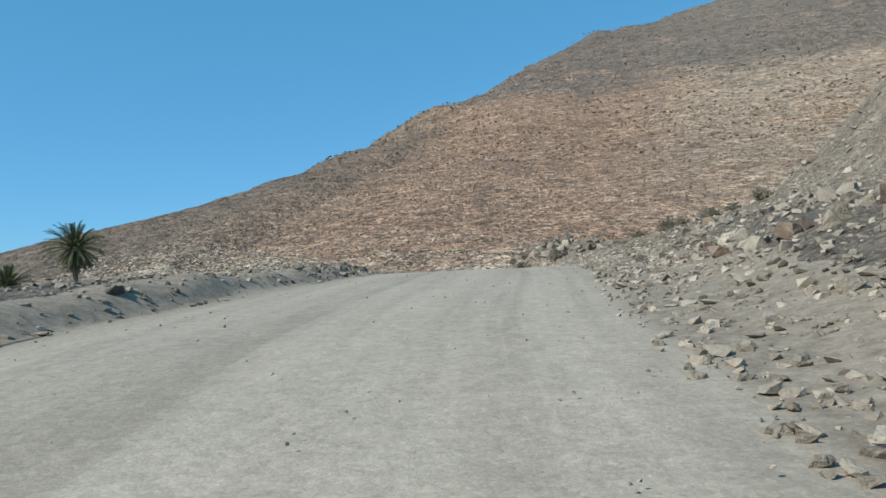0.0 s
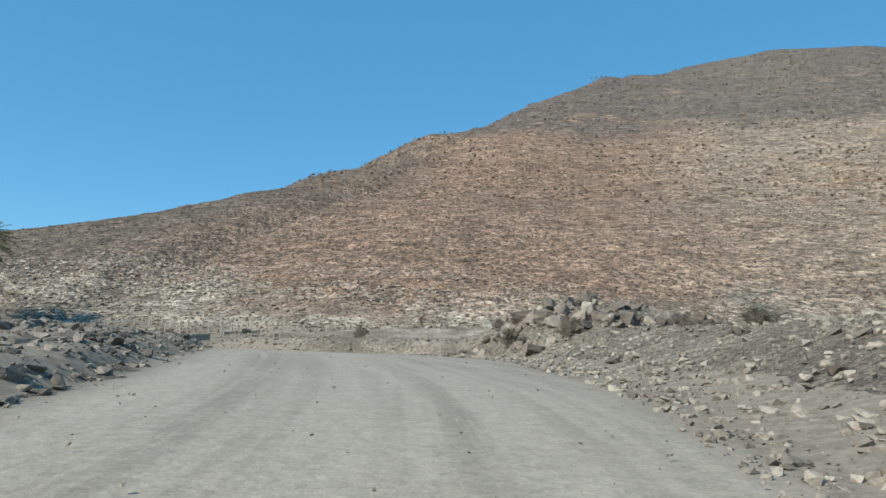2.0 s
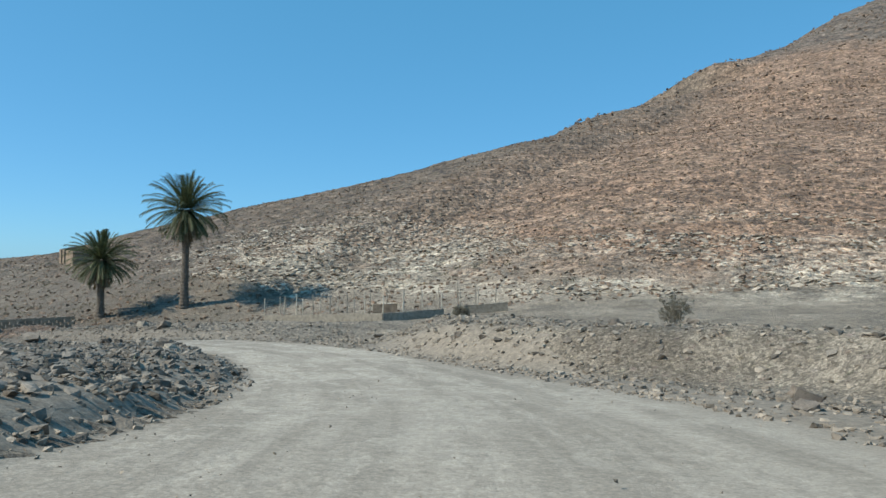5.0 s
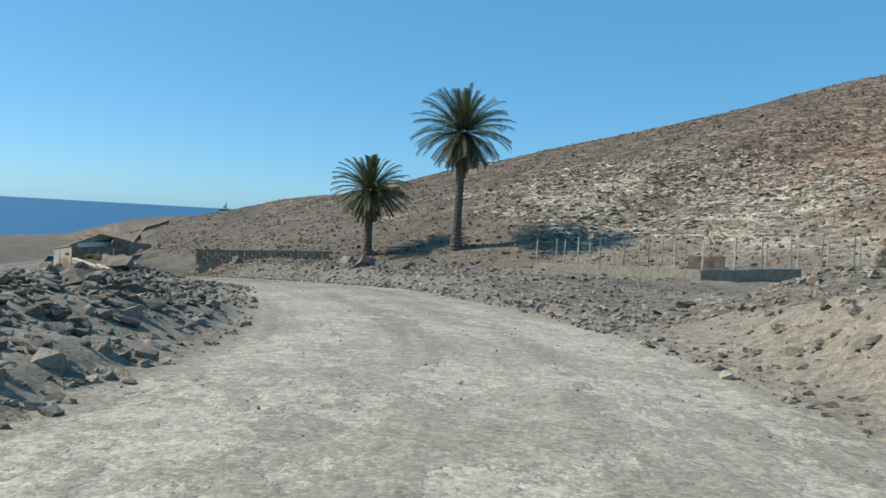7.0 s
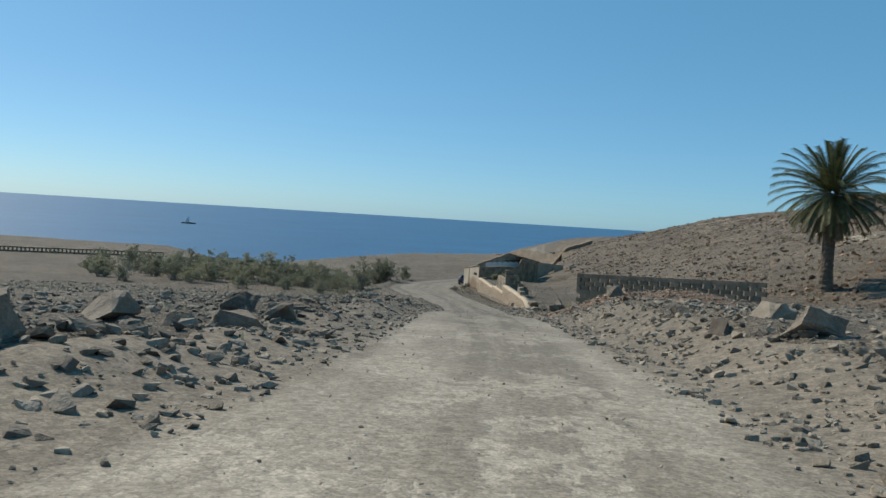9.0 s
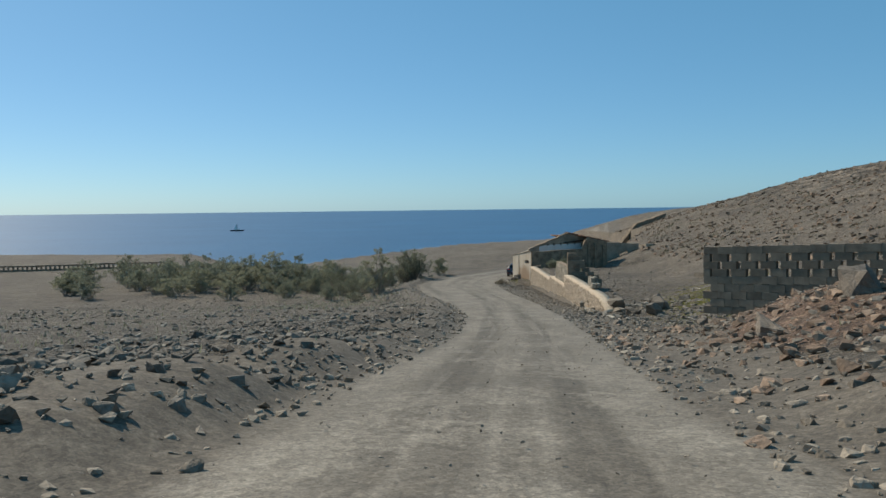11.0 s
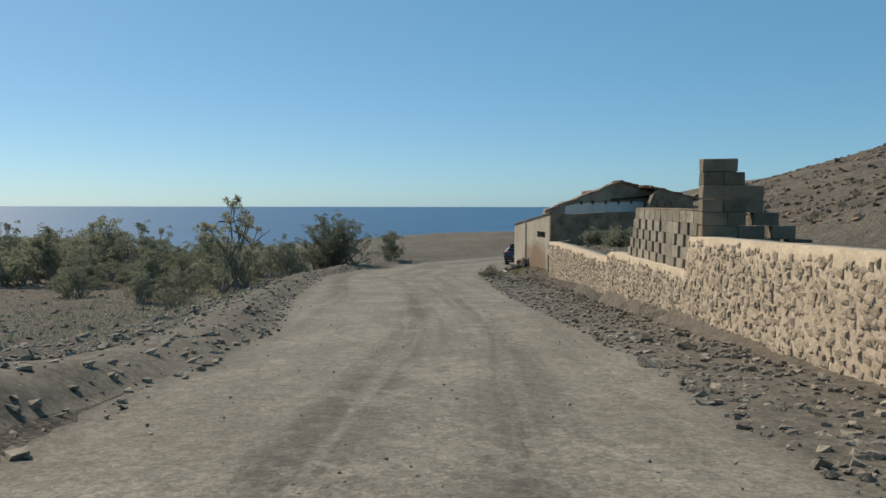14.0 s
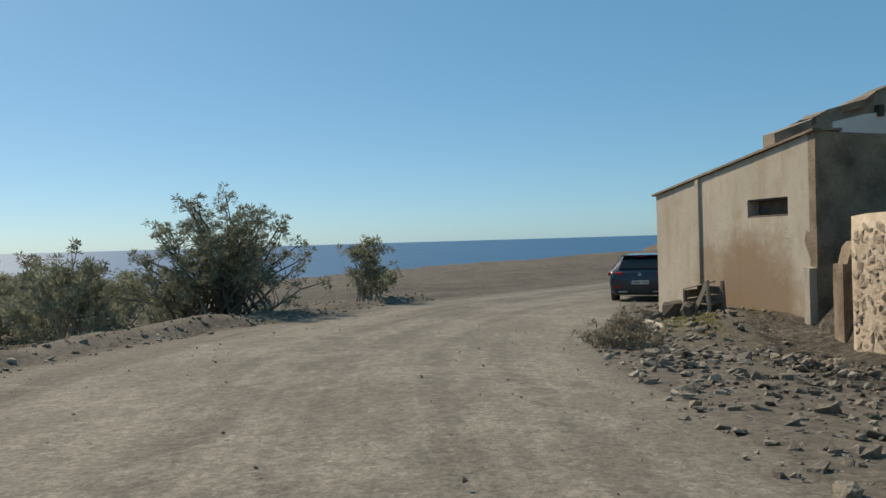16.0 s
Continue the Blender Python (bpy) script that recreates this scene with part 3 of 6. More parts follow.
def add_tube(bm, places, radii, sides=7):
    """A tube along places, closed at its ends."""
    rings = []
    places = [Vector(p) for p in places]
    for k, p in enumerate(places):
        way = (places[min(k + 1, len(places) - 1)] - places[max(k - 1, 0)]).normalized()
        side = way.cross(Vector((0.31, 0.17, 0.93)) if abs(way.z) < 0.95 else Vector((1, 0.1, 0))).normalized()
        up = side.cross(way)
        rings.append([bm.verts.new(p + radii[k] * (math.cos(a) * side + math.sin(a) * up)) for a in (2 * math.pi * n / sides for n in range(sides))])
    for a, b in zip(rings, rings[1:]):
        for n in range(sides):
            bm.faces.new((a[n], a[(n + 1) % sides], b[(n + 1) % sides], b[n]))
    bm.faces.new(rings[0])
    bm.faces.new(rings[-1][::-1])
    return bm


# ---- the ground, the track and the sea ----
def graded(dense_from, dense_to, step, out, grow=1.11):
    inner = np.arange(dense_from, dense_to, step)
    far, gap = [], step
    reach = 0.0
    while reach < out:
        gap = min(gap * grow, 400)
        reach += gap
        far.append(reach)
    far = np.array(far)
    return np.r_[dense_from - far[::-1], inner, dense_to - step + far]


gx = graded(-112, 62, 0.47, 6000)
gy = graded(-78, 32, 0.47, 6000, 1.038)
X2, Y2 = np.meshgrid(gx, gy)
flat_x, flat_y = X2.ravel(), Y2.ravel()
verts = np.stack([flat_x, flat_y, ground_height(flat_x, flat_y)], 1)
nx, ny = len(gx), len(gy)
corner = (np.arange(ny - 1)[:, None] * nx + np.arange(nx - 1)).ravel()
ground = mesh_object("ground", verts, np.stack([corner, corner + 1, corner + nx + 1, corner + nx], 1), GROUND, shade=True)
tagged(ground, "bare stony volcanic ground rising into a brown hillside", "ground", kind="structure")

side_way = np.gradient(LINE[:, :2], axis=0)
side_way /= np.hypot(*side_way.T)[:, None]
strip = resample(np.c_[LINE, side_way], 0.4)
strip_way = np.gradient(strip[:, :2], axis=0)
strip_way /= np.hypot(*strip_way.T)[:, None]
verge_steps = np.array([0.0, 0.15, 0.3, 0.5, 0.75, 1.0, 1.3, 1.7, 2.2, 2.8])
rows, lanes = [], []
for n, row in enumerate(strip):
    edge = 0.22 * math.sin(n * 0.155) + 0.16 * math.sin(n * 0.415 + 1) + 0.08 * math.sin(n * 1.1)
    wl, wr = row[3] + 0.5 * edge, row[4] - 0.5 * edge
    d = np.r_[-wr - verge_steps[::-1], np.linspace(-wr, wl, 19)[1:-1], wl + verge_steps]
    out = np.maximum(np.maximum(d - wl, -wr - d), 0)
    rows.append(np.stack([row[0] - strip_way[n, 1] * d, row[1] + strip_way[n, 0] * d, out], 1))
    lanes.append(np.stack([d, 0 * d + 0.4 * n, np.where(out > 0, 0.65 + out, 0.65 * np.maximum(d / wl, -d / wr))], 1))
WIDE = len(d)
rows = np.concatenate(rows)
lift = np.interp(rows[:, 2], [0, 0.2, 1.7, 2.8], [0.03, 0.045, 0.03, -0.09])
ruts = 0.016 * fbm(rows[:, 0] / 0.9, rows[:, 1] / 0.9, 71, 3) + 0.05 * smooth(0, 0.4, rows[:, 2]) * smooth(2.8, 1.2, rows[:, 2]) * fbm(rows[:, 0] / 0.45, rows[:, 1] / 0.45, 73, 3)
rows[:, 2] = ground_height(rows[:, 0], rows[:, 1]) + lift + ruts
corner = (np.arange(len(strip) - 1)[:, None] * WIDE + np.arange(WIDE - 1)).ravel()
road = mesh_object("road", rows, np.stack([corner, corner + 1, corner + WIDE + 1, corner + WIDE], 1), TRACK, shade=True)
lane = road.data.attributes.new("lane", "FLOAT_VECTOR", "POINT")
lane.data.foreach_set("vector", np.concatenate(lanes).astype(np.float32).ravel())
tagged(road, "dusty grey gravel track with worn wheel lines", "track", kind="structure")

a = np.linspace(0, 2 * np.pi, 97)[:-1]
ring = np.concatenate([np.stack([r * np.cos(a), r * np.sin(a), 0 * a - 20], 1) for r in (5, 120, 300, 700, 1500, 3000, 7000)])
faces = [(k * 96 + n, k * 96 + (n + 1) % 96, (k + 1) * 96 + (n + 1) % 96, (k + 1) * 96 + n) for k in range(6) for n in range(96)] + [tuple(range(95, -1, -1))]
water = mesh_object("water", ring, faces, SEA, shade=True)
tagged(water, "deep blue open sea under a clear sky", "sea", kind="structure")


# ---- masonry: the stone wall beside the track, block walls, the ruined house ----
rng = np.random.default_rng(7)


def placed(mesh, name, m, parent=None):
    """Another object on a shared mesh."""
    ob = new(name, mesh)
    ob.parent = parent
    ob.matrix_world = m
    return ob


def block_mesh(size, material, wear=0.012, seed=1):
    bm = add_box(bmesh.new(), size, bevel=wear)
    pick = random.Random(seed)
    for v in bm.verts:
        v.co += Vector((pick.uniform(-1, 1), pick.uniform(-1, 1), pick.uniform(-1, 1))) * wear * 0.6
    data = bpy.data.meshes.new("block")
    bm.to_mesh(data)
    bm.free()
    data.materials.append(material)
    return data


BLOCKS = [block_mesh((0.49, 0.20, 0.243), BLOCK, 0.012, k) for k in range(4)]
SHADED_BLOCKS = [block_mesh((0.496, 0.20, 0.248), SHADED_BLOCK, 0.006, k) for k in range(4)]
SHADED_HALF = [block_mesh((0.24, 0.20, 0.243), SHADED_BLOCK, 0.012, k) for k in range(2)]
HALF_BLOCKS = [block_mesh((0.24, 0.20, 0.243), BLOCK, 0.012, k) for k in range(2)]


def course(parent, start, way, spots, z, half=False, whole=BLOCKS, small=HALF_BLOCKS):
    """Blocks at distances along a wall, on one course."""
    turn = math.degrees(math.atan2(way[1], way[0]))
    for s in spots:
        mesh = (small if half else whole)[rng.integers(2 if half else 4)]
        m = pose(start[0] + way[0] * s, start[1] + way[1] * s + rng.normal(0, 0.004), z + 0.125, 0, rng.normal(0, 0.2), turn + rng.normal(0, 0.3))
        placed(mesh, "block", m, parent)


def rough_wall(name, corners, material, parent, thick=0.4, step=0.25, bump=0.03, seed=3, shade=False):
    """A wall of uneven thickness along (x, y, foot, top) rows: front, back and top in one mesh."""
    rows = resample_wall(corners, step)
    ways = np.gradient(rows[:, :2], axis=0)
    ways /= np.hypot(*ways.T)[:, None]
    normal = np.stack([ways[:, 1], -ways[:, 0]], 1)
    ups = 7
    verts, n = [], len(rows)
    for side in (0.5, -0.5):
        for k in range(ups):
            u = k / (ups - 1)
            z = rows[:, 2] + (rows[:, 3] - rows[:, 2]) * u
            s = np.arange(n) * step
            out = side * thick + bump * 2 * value_noise(s / 0.35 + 9 * side, z / 0.3, seed) * (1 if side > 0 else -1)
            top = (u == 1) * bump * value_noise(s / 0.5, 0 * s, seed + 5) * 1.5
            verts.append(np.stack([rows[:, 0] + normal[:, 0] * out, rows[:, 1] + normal[:, 1] * out, z + top], 1))
    faces = []
    for k in range(ups - 1):
        for i in range(n - 1):
            a, b = k * n + i, (k + 1) * n + i
            faces.append((a, a + 1, b + 1, b))
            a, b = a + ups * n, b + ups * n
            faces.append((a, b, b + 1, a + 1))
    front, back = (ups - 1) * n, (2 * ups - 1) * n
    faces += [(front + i, front + i + 1, back + i + 1, back + i) for i in range(n - 1)]
    for i in (0, n - 1):
        faces += [(k * n + i, (k + 1) * n + i, (k + 1 + ups) * n + i, (k + ups) * n + i)[:: 1 if i == 0 else -1] for k in range(ups - 1)]
    return mesh_object(name, np.concatenate(verts), faces, material, parent, shade=shade)


def resample_wall(corners, step):
    rows = np.asarray(corners, float)
    s = np.r_[0, np.cumsum(np.hypot(*np.diff(rows[:, :2], axis=0).T))]
    u = np.linspace(0, s[-1], max(3, int(s[-1] / step) + 1))
    return np.stack([np.interp(u, s, c) for c in rows.T], 1)


def stone_mesh(seed, material, detail=0, flatten=0.65, corners=13, crag=0.0):
    """An angular stone about one metre across: the hull of a few random corners, broken up finer if detail is given."""
    pick = random.Random(seed)
    bm = bmesh.new()
    stretch = Vector((pick.uniform(0.85, 1.25), pick.uniform(0.65, 1.0), flatten * pick.uniform(0.8, 1.25)))
    for _ in range(corners):
        w = Vector((pick.uniform(-0.5, 0.5), pick.uniform(-0.5, 0.5), pick.uniform(-0.5, 0.5)))
        w[pick.randrange(3)] = 0.5 * pick.choice((-1, 1)) * pick.uniform(0.8, 1.0)
        w = w * 0.5 + w.normalized() * 0.27
        bm.verts.new((w.x * stretch.x, w.y * stretch.y, w.z * stretch.z))
    hull = bmesh.ops.convex_hull(bm, input=bm.verts)
    bmesh.ops.delete(bm, geom=list({g for g in hull["geom_interior"] if isinstance(g, bmesh.types.BMVert)}), context="VERTS")
    bmesh.ops.triangulate(bm, faces=bm.faces)
    if detail:
        bmesh.ops.subdivide_edges(bm, edges=bm.edges, cuts=detail, use_grid_fill=True)
        bmesh.ops.triangulate(bm, faces=bm.faces)
        for v in bm.verts:
            v.co += v.co.normalized() * (noise.fractal(v.co * 4 + Vector((seed, 0, 0)), 0.7, 2.1, 4) - 0.1) * crag
    bmesh.ops.recalc_face_normals(bm, faces=bm.faces)
    data = bpy.data.meshes.new("stone")
    bm.to_mesh(data)
    bm.free()
    data.materials.append(material)
    return data


def wall_chunk(seed, material):
    """A rough squared stone with an uneven face."""
    pick = random.Random(seed)
    bm = bmesh.new()
    for x in (-0.5, 0.5):
        for y in (-0.5, 0.5):
            for z in (-0.5, 0.5):
                bm.verts.new((x * pick.uniform(0.6, 1.05), y * pick.uniform(0.8, 1.0), z * pick.uniform(0.55, 1.05)))
    for _ in range(5):
        bm.verts.new((pick.uniform(-0.45, 0.45), -0.5 * pick.uniform(0.9, 1.2), pick.uniform(-0.45, 0.45)))
    hull = bmesh.ops.convex_hull(bm, input=bm.verts)
    bmesh.ops.delete(bm, geom=list({g for g in hull["geom_interior"] if isinstance(g, bmesh.types.BMVert)}), context="VERTS")
    bmesh.ops.triangulate(bm, faces=bm.faces)
    bmesh.ops.recalc_face_normals(bm, faces=bm.faces)
    data = bpy.data.meshes.new("stone")
    bm.to_mesh(data)
    bm.free()
    data.materials.append(material)
    return data


# the long stone wall
xs = np.linspace(-87.7, -48.4, 42)
wall_rows = [(x, float(wall_line(x)) + 0.22, float(ground_height(x, wall_line(x) - 0.5, False)[0]) - 0.35, float(wall_top(x))) for x in np.r_[xs, -64.66, -64.44]]
wall_rows.sort()
stone_wall = tagged(new("stone_wall"), "ochre rubble stone retaining wall with crumbling mortar", "wall")
stone_wall.location = (-69, 9.8, -7.5)
bpy.context.view_layer.update()
body = rough_wall("wall_body", wall_rows, RUBBLE, None, 0.5, 0.12, 0.012, shade=True)
body.parent = stone_wall
body.matrix_parent_inverse = stone_wall.matrix_world.inverted()
face_stones = [wall_chunk(300 + k, WALL_STONE) for k in range(10)]
spots = []
for x in np.arange(-87.55, -48.6, 0.15):
    low, top = float(ground_height(x, wall_line(x) - 0.4, False)[0]) - 0.05, float(wall_top(x))
    for z in np.arange(low, top - 0.19, 0.1):
        spots.append((x + rng.uniform(-0.09, 0.09), z + rng.uniform(-0.05, 0.05)))
pick = rng.permutation(len(spots))
spots = [spots[k] for k in pick]
spots.sort(key=lambda s: s[0] > -76)


def wall_stone_pose(x, z):
    wide, tall = rng.uniform(0.11, 0.24), rng.uniform(0.07, 0.15)
    y = float(wall_line(x)) + 0.063 + rng.uniform(-0.012, 0.012)
    return pose(x, y, z + 0.07, rng.normal(0, 5), rng.normal(0, 13), rng.normal(0, 6)) @ Matrix.Diagonal((wide, 0.2, tall, 1))


near_spots = [s for s in spots if s[0] < -60][:290]
for x, z in near_spots:
    ob = placed(face_stones[rng.integers(10)], "stone", wall_stone_pose(x, z))
    ob.parent, ob.matrix_parent_inverse = stone_wall, stone_wall.matrix_world.inverted()


def join_copies(name, meshes, poses, material, parent=None, label="", shade=False):
    """Many copies of a few meshes as one mesh object."""
    all_v, all_f, base = [], [], 0
    packs = []
    for me in meshes:
        v = np.empty(len(me.vertices) * 3)
        me.vertices.foreach_get("co", v)
        f = np.empty(len(me.loops), np.int32)
        me.loops.foreach_get("vertex_index", f)
        packs.append((v.reshape(-1, 3), f.reshape(-1, 3)))
    for k, m in poses:
        v, f = packs[k]
        m = np.asarray(m)
        all_v.append(v @ m[:3, :3].T + m[:3, 3])
        all_f.append(f + base)
        base += len(v)
    return mesh_object(name, np.concatenate(all_v), np.concatenate(all_f), material, parent, label, shade)


rest = [s for s in spots if s not in set(near_spots)]
more = join_copies("wall_stones", face_stones, [(int(rng.integers(10)), wall_stone_pose(x, z)) for x, z in rest], WALL_STONE)
more.parent, more.matrix_parent_inverse = stone_wall, stone_wall.matrix_world.inverted()
tagged(more, kind="stuff")

# the broken pier beyond the wall's end
pier = rough_wall("gate_pier", [(-88.5, 9.86, -9.2, -7.76), (-88.5, 9.97, -9.2, -7.75), (-88.5, 9.99, -9.2, -7.46), (-88.5, 10.15, -9.2, -7.44), (-88.5, 10.17, -9.2, -7.16), (-88.5, 10.8, -9.2, -7.08)], RAW_WALL, None, 0.32, 0.06, 0.03, 31)
tagged(pier, "broken brown masonry pier with a stepped top", "pier")

# the open-work block wall on top of it
lattice = tagged(new("lattice_block_wall"), "grey concrete block wall with rows of open gaps", "wall")
way = np.array([1.0, -0.003])
start = (-71.6, 9.86)
sized = {}
for k in range(5):
    z = -6.70 + 0.251 * k
    left, right = (-70.75, -70.5, -70.25, -70.1, -69.95)[k], -64.46
    if k == 4:
        gaps = []
    elif k % 2:
        gaps = [-64.65, -65.3, -65.95] + [-67.45 - 0.652 * j for j in range(5)]
    else:
        gaps = [-64.92, -65.57, -66.21] + [-67.08 - 0.652 * j for j in range(6)]
    gaps = sorted(g for g in gaps if left + 0.2 < g < right - 0.1)
    ends = [left] + [e for g in gaps for e in (g - 0.09, g + 0.09)] + [right]
    for a, b in zip(ends[::2], ends[1::2]):
        count = max(1, round((b - a) / 0.5))
        for j in range(count):
            long = round((b - a) / count - 0.006, 2)
            if long not in sized:
                sized[long] = block_mesh((long, 0.36, 0.247), BLOCK, 0.008, 3)
            m = pose(a + (b - a) * (j + 0.5) / count, start[1] + 0.08 + rng.normal(0, 0.004), z + 0.125, 0, rng.normal(0, 0.15), rng.normal(0, 0.4))
            placed(sized[long], "block", m, lattice)
cap = rough_wall("coping", [(-69.93, 9.94, -5.44, -5.41), (-64.6, 9.92, -5.44, -5.41)], RAW_WALL, lattice, 0.34, 0.3, 0.008)

pillar = tagged(new("block_pillar"), "broken concrete block pillar stepping down into a ruined cross wall", "pillar")
RUN = [[9.72, 10.22, 10.72, 11.22, 12.0], [9.72, 10.0, 10.5, 11.0, 11.5, 12.0], [9.72, 10.25, 10.75, 11.2, None, 11.34, 11.8], [9.72, 10.4, 10.9, None, 11.04, 11.48],
       [9.72, 10.2, 10.55, None, 10.68, 11.17], [9.72, 10.12, 10.54, 10.87], [9.72, 10.22, 10.87], [9.72, 10.12, 10.52], [9.72, 10.38]]
for k, ends in enumerate(RUN):
    for a, b in zip(ends, ends[1:]):
        if a is None or b is None:
            continue
        mesh = block_mesh((b - a - 0.006, 0.25, 0.247), SHADED_BLOCK, 0.014, k + int(a * 9))
        placed(mesh, "block", pose(-64.43 + rng.normal(0, 0.008), (a + b) / 2, -6.605 + 0.251 * k, 0, rng.normal(0, 0.3), 90 + rng.normal(0, 0.5)), pillar)
stub = tagged(new("block_stub"), "stub of stacked grey concrete blocks on the stone wall", "wall")
for k, spot in enumerate(([0.25, 0.76, 1.28], [0.3, 0.8])):
    course(stub, (-54.6, 9.45), (1.0, -0.02), spot, -5.68 + 0.25 * k)
    course(stub, (-54.6, 9.68), (1.0, -0.02), spot[:-1] if k else spot, -5.68 + 0.25 * k)

for n, (x, off, turn, up) in enumerate(((-53.0, 0.4, 12, 0.06), (-53.15, 0.42, -8, 0.3), (-51.7, 0.36, 5, 0.02), (-51.0, 0.5, -14, 0.04), (-50.3, 0.42, 20, 0.06), (-49.5, 0.55, -6, 0.03), (-48.8, 0.5, 9, 0.05))):
    y = float(wall_line(x)) - off
    ob = placed(BLOCKS[n % 4], "concrete_block", pose(x, y, height(x, y) + up + 0.05, 4 * (n % 3) - 4, 3, turn))
    tagged(ob, "fallen grey concrete block half buried beside the stone wall", "block", "fallen blocks")

# the block wall in the field, with few gaps, and its end post
field_wall = tagged(new("field_block_wall"), "grey concrete block garden wall, darkened as in shade, with a few small gaps", "wall")
a, b = np.array([-38.6, 10.5]), np.array([-30.4, 18.7])
way = (b - a) / np.hypot(*(b - a))
long = float(np.hypot(*(b - a)))
for k in range(9):
    z = -3.05 - 0.25 * k
    open_row = k in (1, 2, 3)
    pitch = 0.65 if open_row else 0.5
    for s in np.arange(0.25 + pitch / 2 * (k % 2), long, pitch):
        p = a + way * s
        lift = 0.05 * s
        if z + lift + 0.3 > height(*p):
            course(field_wall, p, way, [0], z + lift, False, SHADED_BLOCKS, SHADED_HALF)
for k in range(4):
    course(field_wall, a + way * 0.1, way, [0], -3.045 - 0.25 * k, True, SHADED_BLOCKS, SHADED_HALF)
stones = [stone_mesh(340 + k, RED_ROCK if k % 2 else ROCK, 2, 0.8, 16, 0.05) for k in range(4)]
for s in np.arange(0, long, 0.55):
    p = a + way * s + np.array([way[1], -way[0]]) * 0.12
    m = pose(p[0], p[1], height(*p) + 0.08, 0, 0, rng.uniform(0, 360)) @ Matrix.Diagonal((0.6, 0.45, 0.6, 1))
    placed(stones[rng.integers(4)], "footing_stone", m, field_wall)

# the ruined house: a is metres along its road front, b metres back from it
HOUSE, HU, HV = np.array([-89.6, 10.0]), np.array([-0.9643, -0.2647]), np.array([-0.2647, 0.9643])
BASE = -9.1


def plan(a, b):
    return HOUSE + a * HU + b * HV


def house_wall(name, corners, material, parent, thick=0.3, bump=0.012, seed=2):
    rows = [(*plan(a, b), lo, hi) for a, b, lo, hi in corners]
    return rough_wall(name, rows, material, parent, thick, 0.3, bump, seed)


house = tagged(new("ruined_house"), "roofless cream-rendered ruined house with a broken gable", "house")
# road front with its window opening
T0, T1 = -5.78, -6.45


def front_top(a):
    return T0 + (T1 - T0) * a / 5.3


WIN0, WIN1, WIN_LO, WIN_HI = 0.68, 1.82, -7.04, -6.73
part_rows = [("front_wall", [(0.15, 0.15, BASE, front_top(0.15)), (WIN0, 0.15, BASE, front_top(WIN0))]),
             ("front_wall", [(WIN1, 0.15, BASE, front_top(WIN1)), (5.3, 0.15, BASE, front_top(5.3))]),
             ("front_wall", [(WIN0, 0.15, BASE, WIN_LO), (WIN1, 0.15, BASE, WIN_LO)]),
             ("front_wall", [(WIN0, 0.15, WIN_HI, front_top(WIN0)), (WIN1, 0.15, WIN_HI, front_top(WIN1))])]
for name, rows_ in part_rows:
    house_wall(name, rows_, PLASTER, house, 0.3, 0.002)
for k, (dz, hz) in enumerate(((WIN_HI - 0.015, 0.03), (WIN_LO + 0.015, 0.03))):
    bm = add_box(bmesh.new(), (WIN1 - WIN0 - 0.01, 0.2, hz), bevel=0.004)
    ob = part("window_frame", bm, DARK_WOOD, house, "dark weathered wooden window frame")
    ob.matrix_world = pose(*plan((WIN0 + WIN1) / 2, 0.12), dz, 0, 0, 15.35)
bm = add_box(bmesh.new(), (WIN1 - WIN0 + 0.02, 0.03, 0.36), bevel=0.004)
ob = part("shutter", bm, DARK_WOOD, house, "dark recessed wooden shutter")
ob.matrix_world = pose(*plan((WIN0 + WIN1) / 2, 0.24), (WIN_LO + WIN_HI) / 2, 0, 0, 15.35)
pa, pb = plan(3.49, 0.03), plan(4.49, 0.03)
turn_front = math.degrees(math.atan2(pb[1] - pa[1], pb[0] - pa[0]))
pilaster = part("pilaster", add_box(bmesh.new(), (0.14, 0.16, front_top(3.49) - 0.02 - BASE), (0, 0, 0), bevel=0.012), PLASTER)
pilaster.matrix_world = pose(pa[0], pa[1], (BASE + front_top(3.49) - 0.02) / 2, 0, 0, turn_front)
pilaster.parent, pilaster.matrix_parent_inverse = house, house.matrix_world.inverted()
house_wall("corner_post", [(-0.02, -0.08, BASE, -7.86), (0.11, -0.08, BASE, -7.84)], PLASTER, house, 0.13, 0.01)
# dark bare end walls towards the terrace
house_wall("end_wall", [(0.15, 0.0, BASE, -5.76), (0.15, 1.4, BASE, -5.82), (0.15, 2.9, BASE, -5.72), (0.15, 5.4, BASE, -5.68)], RAW_WALL, house, 0.32, 0.03, 5)
house_wall("end_wall", [(0.15, 5.4, BASE, -5.68), (0.15, 5.55, BASE, -5.3), (0.15, 5.7, BASE, -4.95), (0.15, 5.85, BASE, -4.46), (0.15, 8.1, BASE, -5.0)], RAW_WALL, house, 0.3, 0.02, 6)
for b in (6.0, 6.7, 7.6):
    house_wall("buttress", [(-0.1, b, BASE, -5.0 - 0.22 * (b - 6)), (-0.1, b + 0.22, BASE, -5.05 - 0.22 * (b - 6))], RAW_WALL, house, 0.2, 0.02, 7)
house_wall("back_wall", [(5.15, 0.15, BASE, T1), (5.15, 4.8, BASE, -5.0)], PLASTER, house, 0.3, 0.02, 8)
house_wall("gable_wall", [(1.6, 0.3, BASE, -5.60), (1.6, 4.55, BASE, -4.16), (1.6, 8.1, BASE, -4.98)], GABLE, house, 0.35, 0.02, 9)
